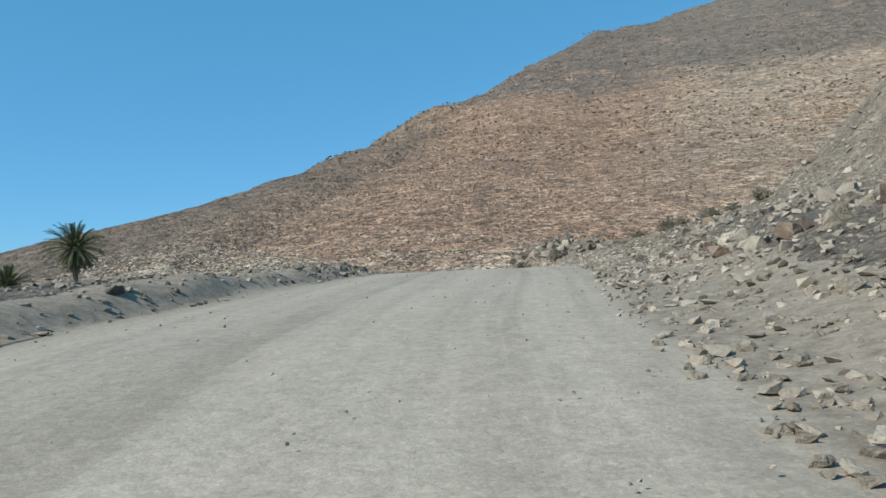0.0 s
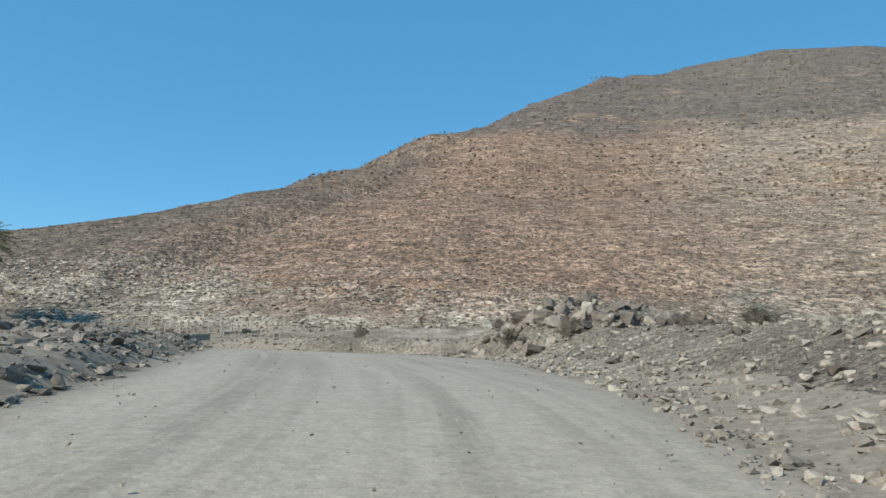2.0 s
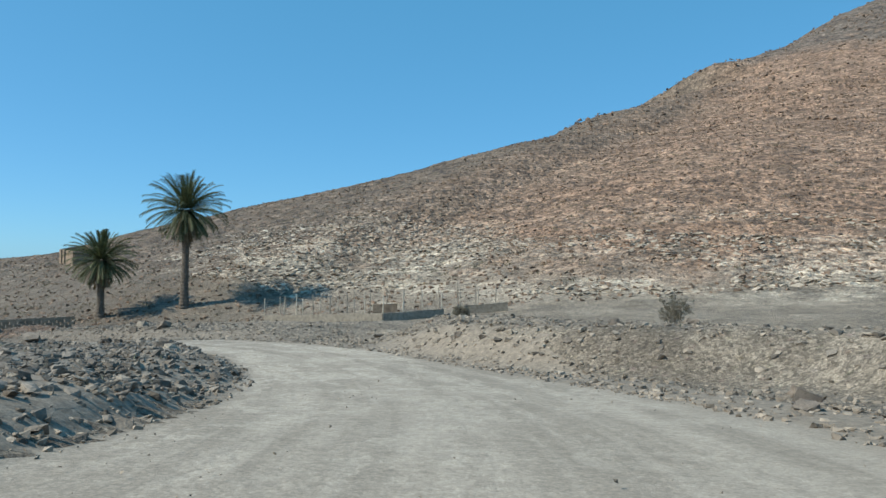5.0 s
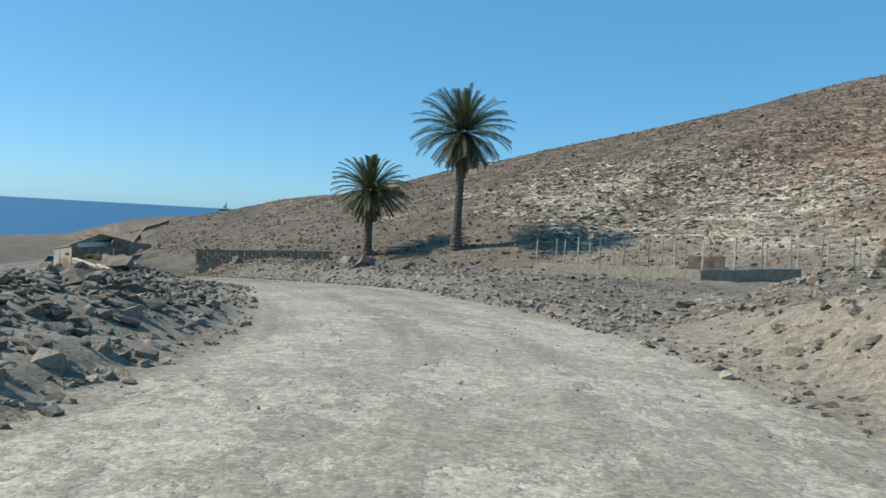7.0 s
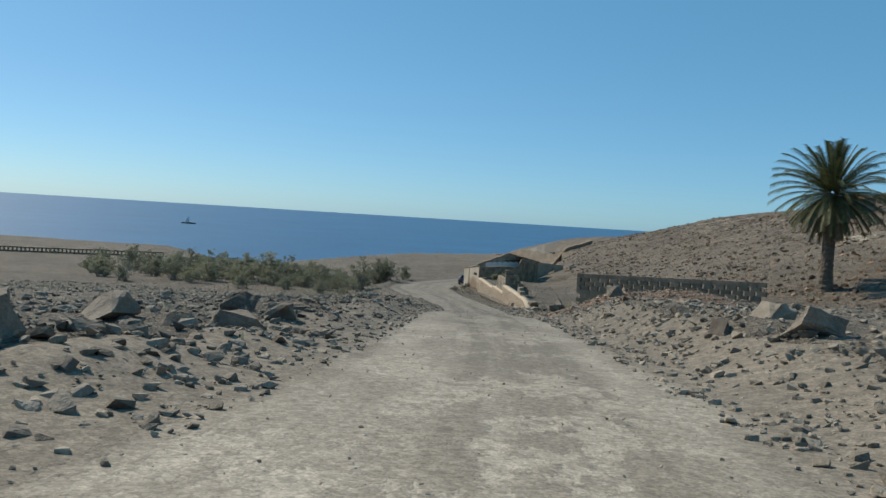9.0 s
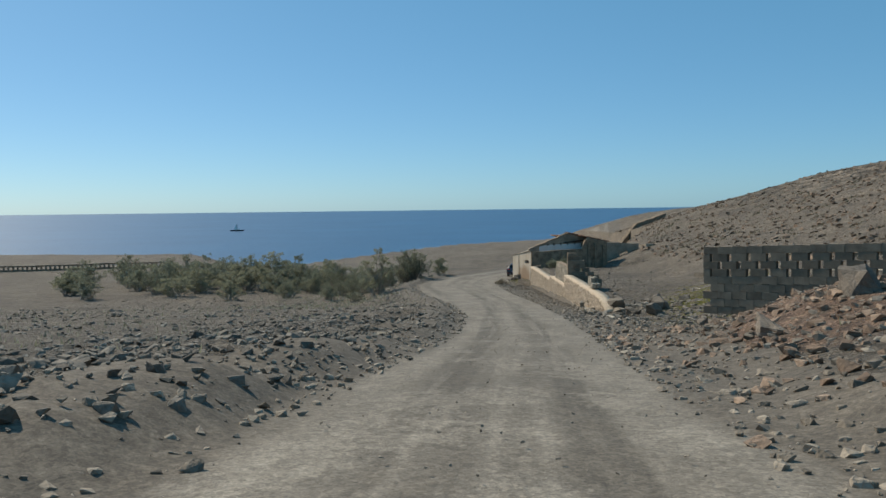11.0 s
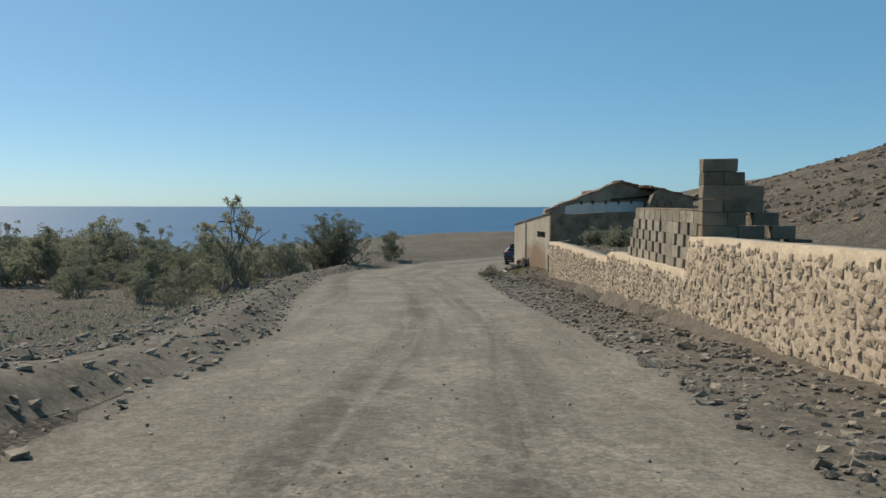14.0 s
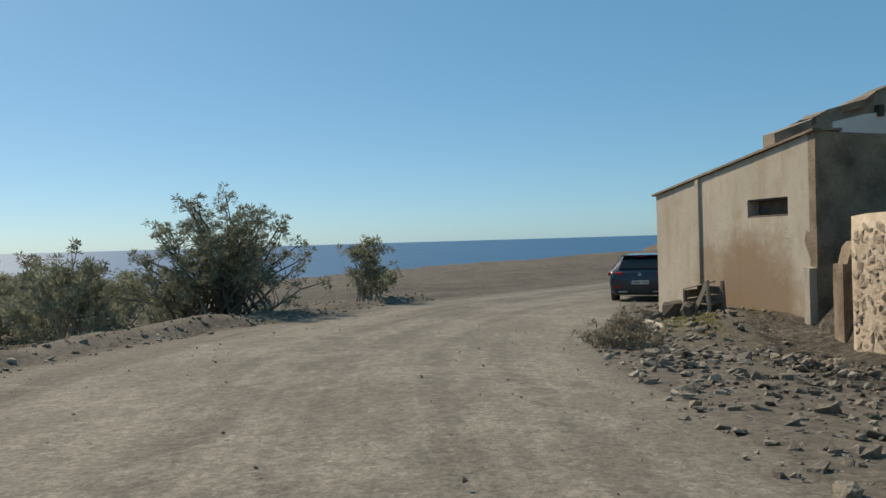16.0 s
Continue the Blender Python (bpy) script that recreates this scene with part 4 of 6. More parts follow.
house_wall("white_band", [(1.40, 1.4, -6.2, -5.42), (1.40, 2.1, -6.2, -5.28), (1.40, 4.0, -6.2, -5.2), (1.40, 5.95, -6.2, -5.16)], WHITE_WALL, house, 0.05, 0.02, 11)
house_wall("far_wall", [(0.3, 8.1, BASE, -5.06), (9.0, 8.1, BASE, -5.1)], RAW_WALL, house, 0.35, 0.02, 12)
house_wall("rear_wall", [(9.0, 5.2, BASE, -5.2), (9.0, 8.1, BASE, -5.3)], RAW_WALL, house, 0.35, 0.02, 14)


def roof_slab(name, corners, thick, material, label=""):
    """A torn piece of roof: a thick slab over four (a, b, z) corners."""
    bm = bmesh.new()
    layers = []
    for dz in (0, -thick):
        grid = []
        for i in range(9):
            row = []
            for j in range(9):
                u, v = i / 8, j / 8
                p = [corners[0][k] * (1 - u) * (1 - v) + corners[1][k] * u * (1 - v) + corners[2][k] * u * v + corners[3][k] * (1 - u) * v for k in range(3)]
                if i in (0, 8) or j in (0, 8):
                    p[0] += 0.10 * math.sin(i * 3.1 + j * 2.3)
                    p[1] += 0.10 * math.sin(i * 1.7 + j * 4.1)
                xy = plan(p[0], p[1])
                row.append(bm.verts.new((xy[0], xy[1], p[2] + dz + 0.012 * math.sin(7 * i + 3 * j))))
            grid.append(row)
        layers.append(grid)
    top, low = layers
    for i in range(8):
        for j in range(8):
            bm.faces.new((top[i][j], top[i + 1][j], top[i + 1][j + 1], top[i][j + 1]))
            bm.faces.new((low[i][j], low[i][j + 1], low[i + 1][j + 1], low[i + 1][j]))
    for i in range(8):
        bm.faces.new((top[i][0], low[i][0], low[i + 1][0], top[i + 1][0]))
        bm.faces.new((top[i][8], top[i + 1][8], low[i + 1][8], low[i][8]))
        bm.faces.new((top[0][i], top[0][i + 1], low[0][i + 1], low[0][i]))
        bm.faces.new((top[8][i], low[8][i], low[8][i + 1], top[8][i + 1]))
    bmesh.ops.recalc_face_normals(bm, faces=bm.faces)
    return part(name, bm, material, house, label)


roof_slab("roof_edge", [(1.4, 1.0, -5.36), (2.0, 1.0, -5.39), (2.0, 4.6, -4.08), (1.4, 4.6, -4.05)], 0.12, RAW_WALL, "broken dark roof edge along the gable")
roof_slab("roof_edge", [(0.0, 5.6, -4.32), (2.3, 5.4, -4.29), (2.3, 8.3, -4.95), (0.0, 8.3, -4.93)], 0.12, TILE, "broken red tiled roof edge")
roof_slab("roof_edge", [(1.3, 4.5, -4.04), (2.3, 4.5, -4.08), (2.3, 5.8, -4.36), (1.3, 5.8, -4.33)], 0.12, TILE, "broken red tiled roof edge")
roof_slab("roof_piece", [(2.2, 5.2, -4.35), (8.8, 5.6, -4.5), (8.8, 8.0, -5.03), (2.2, 8.0, -4.97)], 0.10, TILE, "sagging remains of a red tiled roof")
edge = house_wall("roof_edge", [(-0.05, 0.2, front_top(-0.05) + 0.004, front_top(-0.05) + 0.045), (5.4, 0.2, front_top(5.4) + 0.004, front_top(5.4) + 0.045)], RAW_WALL, house, 0.52, 0.003)
tagged(edge, "thin dark cement edge above the road front")
beam = part("beam", add_box(bmesh.new(), (2.2, 0.14, 0.13), bevel=0.01), DARK_WOOD, house, "dark timber beam across the gable")
beam.matrix_world = pose(*plan(1.38, 5.1), -4.98, 0, -5, 105.35)
for s in (2.3, 2.95, 3.7, 4.45, 5.2):
    bm = add_box(bmesh.new(), (0.1, 0.16, 0.2), bevel=0.01)
    part("rafter_pocket", bm, DARK_WOOD, house).matrix_world = pose(*plan(1.37, s), -5.28 + 0.02 * s, 0, 0, 105.35)
for s in np.linspace(4.7, 8.1, 9):
    bm = bmesh.new()
    for j in range(3):
        add_box(bm, (0.34, 0.2, 0.05), (*plan(1.5 + 0.32 * j, s), -4.05 - (s - 4.5) * 0.227 + 0.03), (-13, 0, 15), 0.01)
    part("roof_tile", bm, TILE, house)
wing = tagged(new("house_wing"), "roofless brown masonry outbuilding with open doorways behind the house", "outbuilding")
for name, rows_ in (("wall", [(5.5, 9.0, BASE, -5.3), (5.5, 12.3, BASE, -5.4)]), ("wall", [(5.5, 13.3, BASE, -5.5), (5.5, 14.6, BASE, -5.55)]), ("wall", [(5.5, 15.5, BASE, -5.6), (5.5, 17.0, BASE, -5.7)]), ("lintel", [(5.5, 12.3, -6.3, -5.4), (5.5, 13.3, -6.3, -5.5)]), ("wall", [(5.5, 17.0, BASE, -5.7), (11, 17.0, BASE, -6.0)]),
                    ("wall", [(11, 17.0, BASE, -6.0), (11, 9.0, BASE, -5.6)])):
    house_wall(name, rows_, WING_WALL, wing, 0.3, 0.02, 15)

# ---- palms ----
def palm(name, at, tall, reach, thick, fronds, lean, label, seed):
    pick = random.Random(seed)
    tree = thing(name, pose(*at), label, "palm tree", "palms beside the track")
    bm, rings = bmesh.new(), []
    steps = int(tall / 0.16)
    for k in range(steps + 1):
        u = k / steps
        r = thick * (1.0 + 0.55 * math.exp(-u * 9)) * (1 - 0.12 * u) * (1 + (0.05 if k % 2 else -0.03)) + (0.35 * thick * max(0, (u - 0.86) / 0.14))
        z = u * tall - 0.25
        x, y = lean[0] * u * tall + 0.05 * math.sin(4 * u), lean[1] * u * tall
        rings.append([bm.verts.new((x + r * (1 + 0.05 * pick.uniform(-1, 1)) * math.cos(a), y + r * (1 + 0.05 * pick.uniform(-1, 1)) * math.sin(a), z + 0.03 * pick.uniform(-1, 1)))
                      for a in (2 * math.pi * n / 14 for n in range(14))])
    for p, q in zip(rings, rings[1:]):
        for n in range(14):
            bm.faces.new((p[n], p[(n + 1) % 14], q[(n + 1) % 14], q[n]))
    bm.faces.new(rings[-1])
    part("trunk", bm, BARK, tree, "grey ringed palm trunk")
    head = Vector((lean[0] * tall, lean[1] * tall, tall - 0.35))

    def frond(bm, yaw, rise, length, droop):
        way, places = Vector((math.cos(yaw) * math.cos(rise), math.sin(yaw) * math.cos(rise), math.sin(rise))), [head + Vector((0, 0, 0.1))]
        steps = 13
        ways = []
        for k in range(steps):
            u = k / steps
            down = way - Vector((0, 0, droop * u * u * 1.6))
            ways.append(down.normalized())
            places.append(places[-1] + ways[-1] * length / steps)
        side = Vector((-math.sin(yaw), math.cos(yaw), 0))
        roll = pick.uniform(-0.5, 0.5)
        for k in range(1, steps):
            p, w = places[k], ways[k]
            up = side.cross(w).normalized()
            s2 = (side * math.cos(roll) + up * math.sin(roll)).normalized()
            half = 0.03 * (1 - k / steps) + 0.008
            a = [bm.verts.new(p + s2 * half), bm.verts.new(p - s2 * half), bm.verts.new(places[k + 1] - s2 * half * 0.9), bm.verts.new(places[k + 1] + s2 * half * 0.9)]
            bm.faces.new(a)
            u = k / steps
            size = length * 0.135 * min(1, 0.35 + 2.5 * u) * (1.08 - 0.35 * u)
            for j in range(4):
                q = p + (places[k + 1] - p) * (j / 4)
                for sgn in (-1, 1):
                    tip = q + (s2 * sgn * 0.72 + w * 0.60 + up * (0.22 + pick.uniform(-0.1, 0.1)) - Vector((0, 0, 0.15 * u))) * size
                    wide = w * 0.034
                    bm.faces.new((bm.verts.new(q - wide), bm.verts.new(q + wide), bm.verts.new(tip)))

    bm, dry = bmesh.new(), bmesh.new()
    for k in range(fronds):
        u = (k + 0.5) / fronds
        rise = math.radians(84 - 134 * u**0.9) + pick.gauss(0, 0.08)
        yaw = k * 2.39996 + pick.gauss(0, 0.15)
        frond(bm, yaw, rise, reach * (0.80 + 0.24 * math.sin(math.pi * min(1, u * 1.2))) * pick.uniform(0.9, 1.08), 0.34 + 0.55 * u)
    for k in range(int(fronds * 0.3)):
        frond(dry, k * 2.39996 + 1, math.radians(-42 - pick.uniform(0, 38)), reach * pick.uniform(0.55, 0.85), 0.8)
    part("crown", bm, FROND, tree, "dense green feather fronds")
    part("dry_fronds", dry, DRY_FROND, tree, "hanging brown dead fronds")
    return tree


palm("date_palm", (-28.0, 28.8, height(-28.0, 28.8)), 9.9, 4.5, 0.36, 132, (0.018, 0.0), "tall date palm with slender grey trunk and full crown", 4)
palm("date_palm", (-35.5, 24.6, height(-35.5, 24.6)), 6.0, 3.8, 0.36, 118, (0.012, 0.0), "short date palm with thick trunk and dense crown", 5)

# ---- the fenced plot with its low walls ----
plot = tagged(new("fenced_plot"), "wire fence on thin wooden posts round low block walls", "fence")
PA, PB, PC, PD = np.array([1.4, 22.7]), np.array([-9.5, 21.5]), np.array([6.0, 31.5]), np.array([-8.0, 31.0])


def ground_z(p):
    return height(p[0], p[1])


def post(p, tall):
    bm = add_tube(bmesh.new(), [(p[0], p[1], ground_z(p) - 0.3), (p[0] + rng.normal(0, 0.04), p[1] + rng.normal(0, 0.04), ground_z(p) + tall)], [0.045, 0.038], 6)
    part("post", bm, WOOD, plot)


fence_lines = [(PB, PA, 7), (PA, PC, 6), (PC, PD, 8), (PD, PB, 5)]
for p, q, count in fence_lines:
    for k in range(count):
        post(p + (q - p) * k / count, rng.uniform(1.9, 2.2))
    for tall in (0.7, 1.3, 1.85):
        steps = [p + (q - p) * k / 10 for k in range(11)]
        bm = add_tube(bmesh.new(), [(s[0], s[1], ground_z(s) + tall) for s in steps], [0.008] * 11, 4)
        part("wire", bm, TWIG, plot)
# an added dark wall in place of the tall palm's crown shadow
shadow_wall = rough_wall("dark_screen", [(-12.5, 27.5, height(-12.5, 27.5) - 0.3, height(-12.5, 27.5) + 0.35), (-6.5, 28.5, height(-6.5, 28.5) - 0.3, height(-6.5, 28.5) + 0.45)], RAW_WALL, None, 0.3, 0.3, 0.05, 4)
tagged(shadow_wall, "low dark wall standing in for a palm's shadow behind the fenced plot", "wall")
low_walls = tagged(new("low_plot_walls"), "low crumbling block walls of an old yard", "wall")
for rows_, mat_ in (([(*PB, 0, 0), (*PA, 0, 0)], BLOCK), ([(*PA, 0, 0), (4.2, 26.6, 0, 0)], BLOCK), ([(-1.0, 24.6, 0, 0), (0.6, 25.6, 0, 0)], RAW_WALL), ([(-3.8, 24.0, 0, 0), (-1.2, 24.4, 0, 0)], BLOCK), ([(4.6, 29.0, 0, 0), (7.6, 30.6, 0, 0)], BLOCK)):
    tall = 0.62 if mat_ is BLOCK else 1.25
    rows_ = [(x, y, height(x, y) - 0.3, height(x, y) + tall) for x, y, _, _ in rows_]
    rough_wall("wall", rows_, mat_, low_walls, 0.22, 0.3, 0.02, 20)


# ---- the small ruin and the rocks up on the slope ----
hut = tagged(new("stone_hut"), "small roofless brown stone hut with open doorways", "hut")
hu, hv = np.array([0.95, -0.31]), np.array([0.31, 0.95])


def hut_wall(rows_):
    rows_ = [((-86.5 + hu[0] * a + hv[0] * b), (52.0 + hu[1] * a + hv[1] * b), lo, hi) for a, b, lo, hi in rows_]
    rough_wall("wall", [(x, y, height(x, y) - 0.4 if lo is None else height(x, y) + lo, height(x, y) + hi) for x, y, lo, hi in rows_], RAW_WALL, hut, 0.4, 0.3, 0.04, 31)


for a, b in ((0, 0.9), (1.9, 2.9), (3.9, 8.0)):
    hut_wall([(a, 0, None, 2.3), (b, 0, None, 2.2)])
hut_wall([(0, 0, None, 2.3), (0, 4, None, 1.9)])
hut_wall([(8, 0, None, 2.1), (8, 4, None, 1.6)])
hut_wall([(0, 4, None, 1.9), (8, 4, None, 1.6)])

# ---- the car on the track ----
PAINT = Nodes("dark_blue_car_paint")
PAINT.shader.inputs["Coat Weight"].default_value = 0.8
PAINT.shader.inputs["Coat Roughness"].default_value = 0.12
PAINT = PAINT.done(PAINT.mix(PAINT.noise(1.5), (0.006, 0.011, 0.030), (0.014, 0.021, 0.046)), 0.38)
GLASS = Nodes("tinted_car_glass").done((0.012, 0.014, 0.016), 0.08)
TYRE = grainy("dusty_rubber", (0.03, 0.028, 0.026), (0.07, 0.064, 0.055), 6, 60, 0.9, 0.003)
RIM = grainy("alloy_rim", (0.45, 0.45, 0.45), (0.6, 0.6, 0.6), 5, 60, 0.35, 0.001, 0.9)
TRIM = grainy("black_plastic_trim", (0.02, 0.02, 0.02), (0.04, 0.04, 0.04), 6, 80, 0.6, 0.001)
LAMP = Nodes("red_tail_lamp").done((0.35, 0.012, 0.012), 0.2)
PLATE = Nodes("white_number_plate").done((0.7, 0.7, 0.68), 0.4)
BLUE = Nodes("blue_plate_band").done((0.02, 0.06, 0.35), 0.4)


def lathe(bm, outline, sides=28):
    """Turns (radius, x) rows round the x axis."""
    rings = [[bm.verts.new((x, r * math.cos(a), r * math.sin(a))) for a in (2 * math.pi * n / sides for n in range(sides))] for r, x in outline]
    for p, q in zip(rings, rings[1:]):
        for n in range(sides):
            bm.faces.new((p[n], p[(n + 1) % sides], q[(n + 1) % sides], q[n]))
    bmesh.ops.recalc_face_normals(bm, faces=bm.faces)
    return bm


STATIONS = [  # y, half width low, at the belt, z low, z belt, z roof, half width of roof
    (-2.18, 0.62, 0.70, 0.46, 0.74, 0.80, 0.60), (-2.14, 0.80, 0.84, 0.34, 0.86, 0.93, 0.70), (-2.02, 0.87, 0.895, 0.26, 0.93, 1.03, 0.72),
    (-1.80, 0.89, 0.905, 0.23, 0.95, 1.27, 0.63), (-1.55, 0.90, 0.905, 0.22, 0.95, 1.39, 0.60), (-1.2, 0.90, 0.905, 0.2, 0.95, 1.425, 0.60),
    (-0.3, 0.90, 0.905, 0.2, 0.93, 1.45, 0.60), (0.4, 0.90, 0.90, 0.2, 0.92, 1.38, 0.58), (1.05, 0.90, 0.89, 0.2, 0.90, 1.02, 0.64),
    (1.7, 0.88, 0.85, 0.22, 0.82, 0.88, 0.60), (2.08, 0.78, 0.72, 0.28, 0.64, 0.70, 0.50), (2.18, 0.6, 0.56, 0.36, 0.50, 0.55, 0.42)]


def section(y, wl, wb, zl, zb, zr, wr):
    half = [(0, zl), (wl * 0.86, zl), (wl, zl + 0.10), (wb + 0.012, zl + (zb - zl) * 0.55), (wb, zb), (wb - 0.03, zb + 0.03),
            (wr + (wb - wr) * 0.42, zb + (zr - zb) * 0.55), (wr, zr - 0.05), (wr * 0.8, zr - 0.008), (0, zr)]
    return [Vector((x, y, z)) for x, z in half] + [Vector((-x, y, z)) for x, z in half[-2:0:-1]]


def panel(bm, corners, lift):
    """A thin plate over corners, set proud along its normal."""
    n = (corners[1] - corners[0]).cross(corners[2] - corners[0]).normalized()
    a, b = [bm.verts.new(c + n * lift) for c in corners], [bm.verts.new(c - n * 0.01) for c in corners]
    bm.faces.new(a), bm.faces.new(b[::-1])
    for k in range(len(a)):
        bm.faces.new((b[k], b[(k + 1) % len(a)], a[(k + 1) % len(a)], a[k]))
    return bm


def hatchback(m):
    car = thing("hatchback_car", m, "dark blue five-door hatchback car on the gravel track", "car")
    bm = bmesh.new()
    rings = [[bm.verts.new(p) for p in section(*s)] for s in STATIONS]
    n = len(rings[0])
    for p, q in zip(rings, rings[1:]):
        for k in range(n):
            bm.faces.new((p[k], p[(k + 1) % n], q[(k + 1) % n], q[k]))
    bm.faces.new(rings[0]), bm.faces.new(rings[-1][::-1])
    bmesh.ops.recalc_face_normals(bm, faces=bm.faces)
    part("body", bm, PAINT, car, shade=True)
    at = {s[0]: section(*s) for s in STATIONS}

    def between(p, q, u):
        return p + (q - p) * u

    # rear window between the hatch stations
    lo, hi = at[-2.02], at[-1.55]
    bm = panel(bmesh.new(), [Vector((-0.62, -2.035, 1.02)), Vector((0.62, -2.035, 1.02)), Vector((0.52, -1.66, 1.35)), Vector((-0.52, -1.66, 1.35))], 0.03)
    part("rear_window", bm, GLASS, car, "dark tinted rear window")
    bm = add_box(bmesh.new(), (1.16, 0.26, 0.03), (0, -1.63, 1.405), (-6, 0, 0), 0.012)
    part("spoiler", bm, PAINT, car)
    bm = add_box(bmesh.new(), (0.3, 0.012, 0.022), (0, -1.765, 1.392), bevel=0.004)
    part("brake_light", bm, LAMP, car)
    for sx in (-1, 1):
        for y0, y1 in ((-1.55, -1.2), (-1.2, -0.3), (-0.3, 0.4), (0.4, 0.8)):
            p, q = section(*[s for s in STATIONS if s[0] == y0][0]), None
            q = section(*[s for s in STATIONS if s[0] == (1.05 if y1 == 0.8 else y1)][0])
            a0, a1 = p[5], p[7]
            b0, b1 = q[5], q[7]
            if y1 == 0.8:
                b0, b1 = between(a0, b0, 0.62), between(a1, b1, 0.55)
            quad = [between(a0, b0, 0.04), between(a0, b0, 0.96), between(between(a1, b1, 0.96), between(a0, b0, 0.96), 0.12), between(between(a1, b1, 0.04), between(a0, b0, 0.04), 0.12)]
            quad = [Vector((sx * v.x, v.y, v.z + (0.02 if k < 2 else 0))) for k, v in enumerate(quad)]
            bm = panel(bmesh.new(), quad if sx > 0 else quad[::-1], 0.022)
            bmesh.ops.recalc_face_normals(bm, faces=bm.faces)
            part("side_window", bm, GLASS, car)
        bm = bmesh.new()
        add_box(bm, (0.36, 0.10, 0.13), (sx * 0.66, -2.09, 0.87), (0, sx * 6, sx * 14), 0.03)
        add_box(bm, (0.12, 0.30, 0.12), (sx * 0.875, -1.93, 0.885), (0, 0, sx * 3), 0.03)
        part("tail_lamp", bm, LAMP, car, "red wrap-round tail lamp")
        bm = add_box(bmesh.new(), (0.19, 0.11, 0.13), (sx * 1.0, 0.62, 0.98), (0, 0, 0), 0.03)
        add_box(bm, (0.1, 0.05, 0.04), (sx * 0.9, 0.64, 0.95), bevel=0.008)
        part("mirror", bm, PAINT, car)
        for y in (-1.32, 1.34):
            bm = lathe(bmesh.new(), [(0.20, 0.085), (0.30, 0.10), (0.325, 0.07), (0.325, -0.07), (0.30, -0.10), (0.2, -0.085)])
            wheel = part("wheel", bm, TYRE, car, shade=True)
            wheel.matrix_local = pose(sx * 0.83, y, 0.325)
            bm = bmesh.new()
            for k in range(5):
                add_box(bm, (0.03, 0.055, 0.2), (sx * 0.075, 0.11 * math.sin(k * 1.2566), 0.11 * math.cos(k * 1.2566)), (-math.degrees(k * 1.2566), 0, 0), 0.006)
            lathe(bm, [(0.205, 0.09 * sx), (0.215, 0.075 * sx), (0.19, 0.05 * sx), (0.0, 0.04 * sx)])
            part("rim", bm, RIM, wheel, shade=False)
            bm = lathe(bmesh.new(), [(0.36, 0.93 * 1), (0.40, 0.918), (0.40, 0.86), (0.36, 0.86)], 24)
            for v in bm.verts:
                v.co = Vector((sx * v.co.x, v.co.y + y, max(v.co.z + 0.34, 0.28)))
            part("wheel_arch", bm, TRIM, car)
    bm = add_box(bmesh.new(), (1.5, 0.10, 0.16), (0, -2.13, 0.36), bevel=0.03)
    part("rear_diffuser", bm, TRIM, car)
    for sx in (-1, 1):
        bm = add_box(bmesh.new(), (0.26, 0.05, 0.05), (sx * 0.5, -2.19, 0.36), bevel=0.012)
        part("exhaust_trim", bm, RIM, car)
        bm = add_box(bmesh.new(), (0.2, 0.03, 0.05), (sx * 0.66, -2.165, 0.5), bevel=0.01)
        part("reflector", bm, LAMP, car)
    bm = add_box(bmesh.new(), (0.52, 0.014, 0.11), (0, -2.196, 0.635), bevel=0.003)
    plate = part("number_plate", bm, PLATE, car, "white number plate with dark bars")
    bm = add_box(bmesh.new(), (0.04, 0.004, 0.10), (-0.235, -2.206, 0.635))
    part("plate_band", bm, BLUE, plate)
    for k in range(7):
        bm = add_box(bmesh.new(), (0.035, 0.004, 0.065), (-0.17 + 0.058 * k + (0.03 if k > 3 else 0), -2.206, 0.635))
        part("plate_bar", bm, TRIM, plate)
    bm = add_box(bmesh.new(), (0.09, 0.012, 0.12), (0, -2.165, 0.85), (0, 45, 0), 0.01)
    part("badge", bm, RIM, car, "plain chrome badge")
    bm = add_box(bmesh.new(), (0.012, 0.12, 0.012), (0, -1.3, 1.455), (30, 0, 0))
    part("aerial", bm, TRIM, car)
    return car


hatchback(pose(-103.0, 9.85, height(-103.0, 9.85) + 0.04, 0, 0, 74))

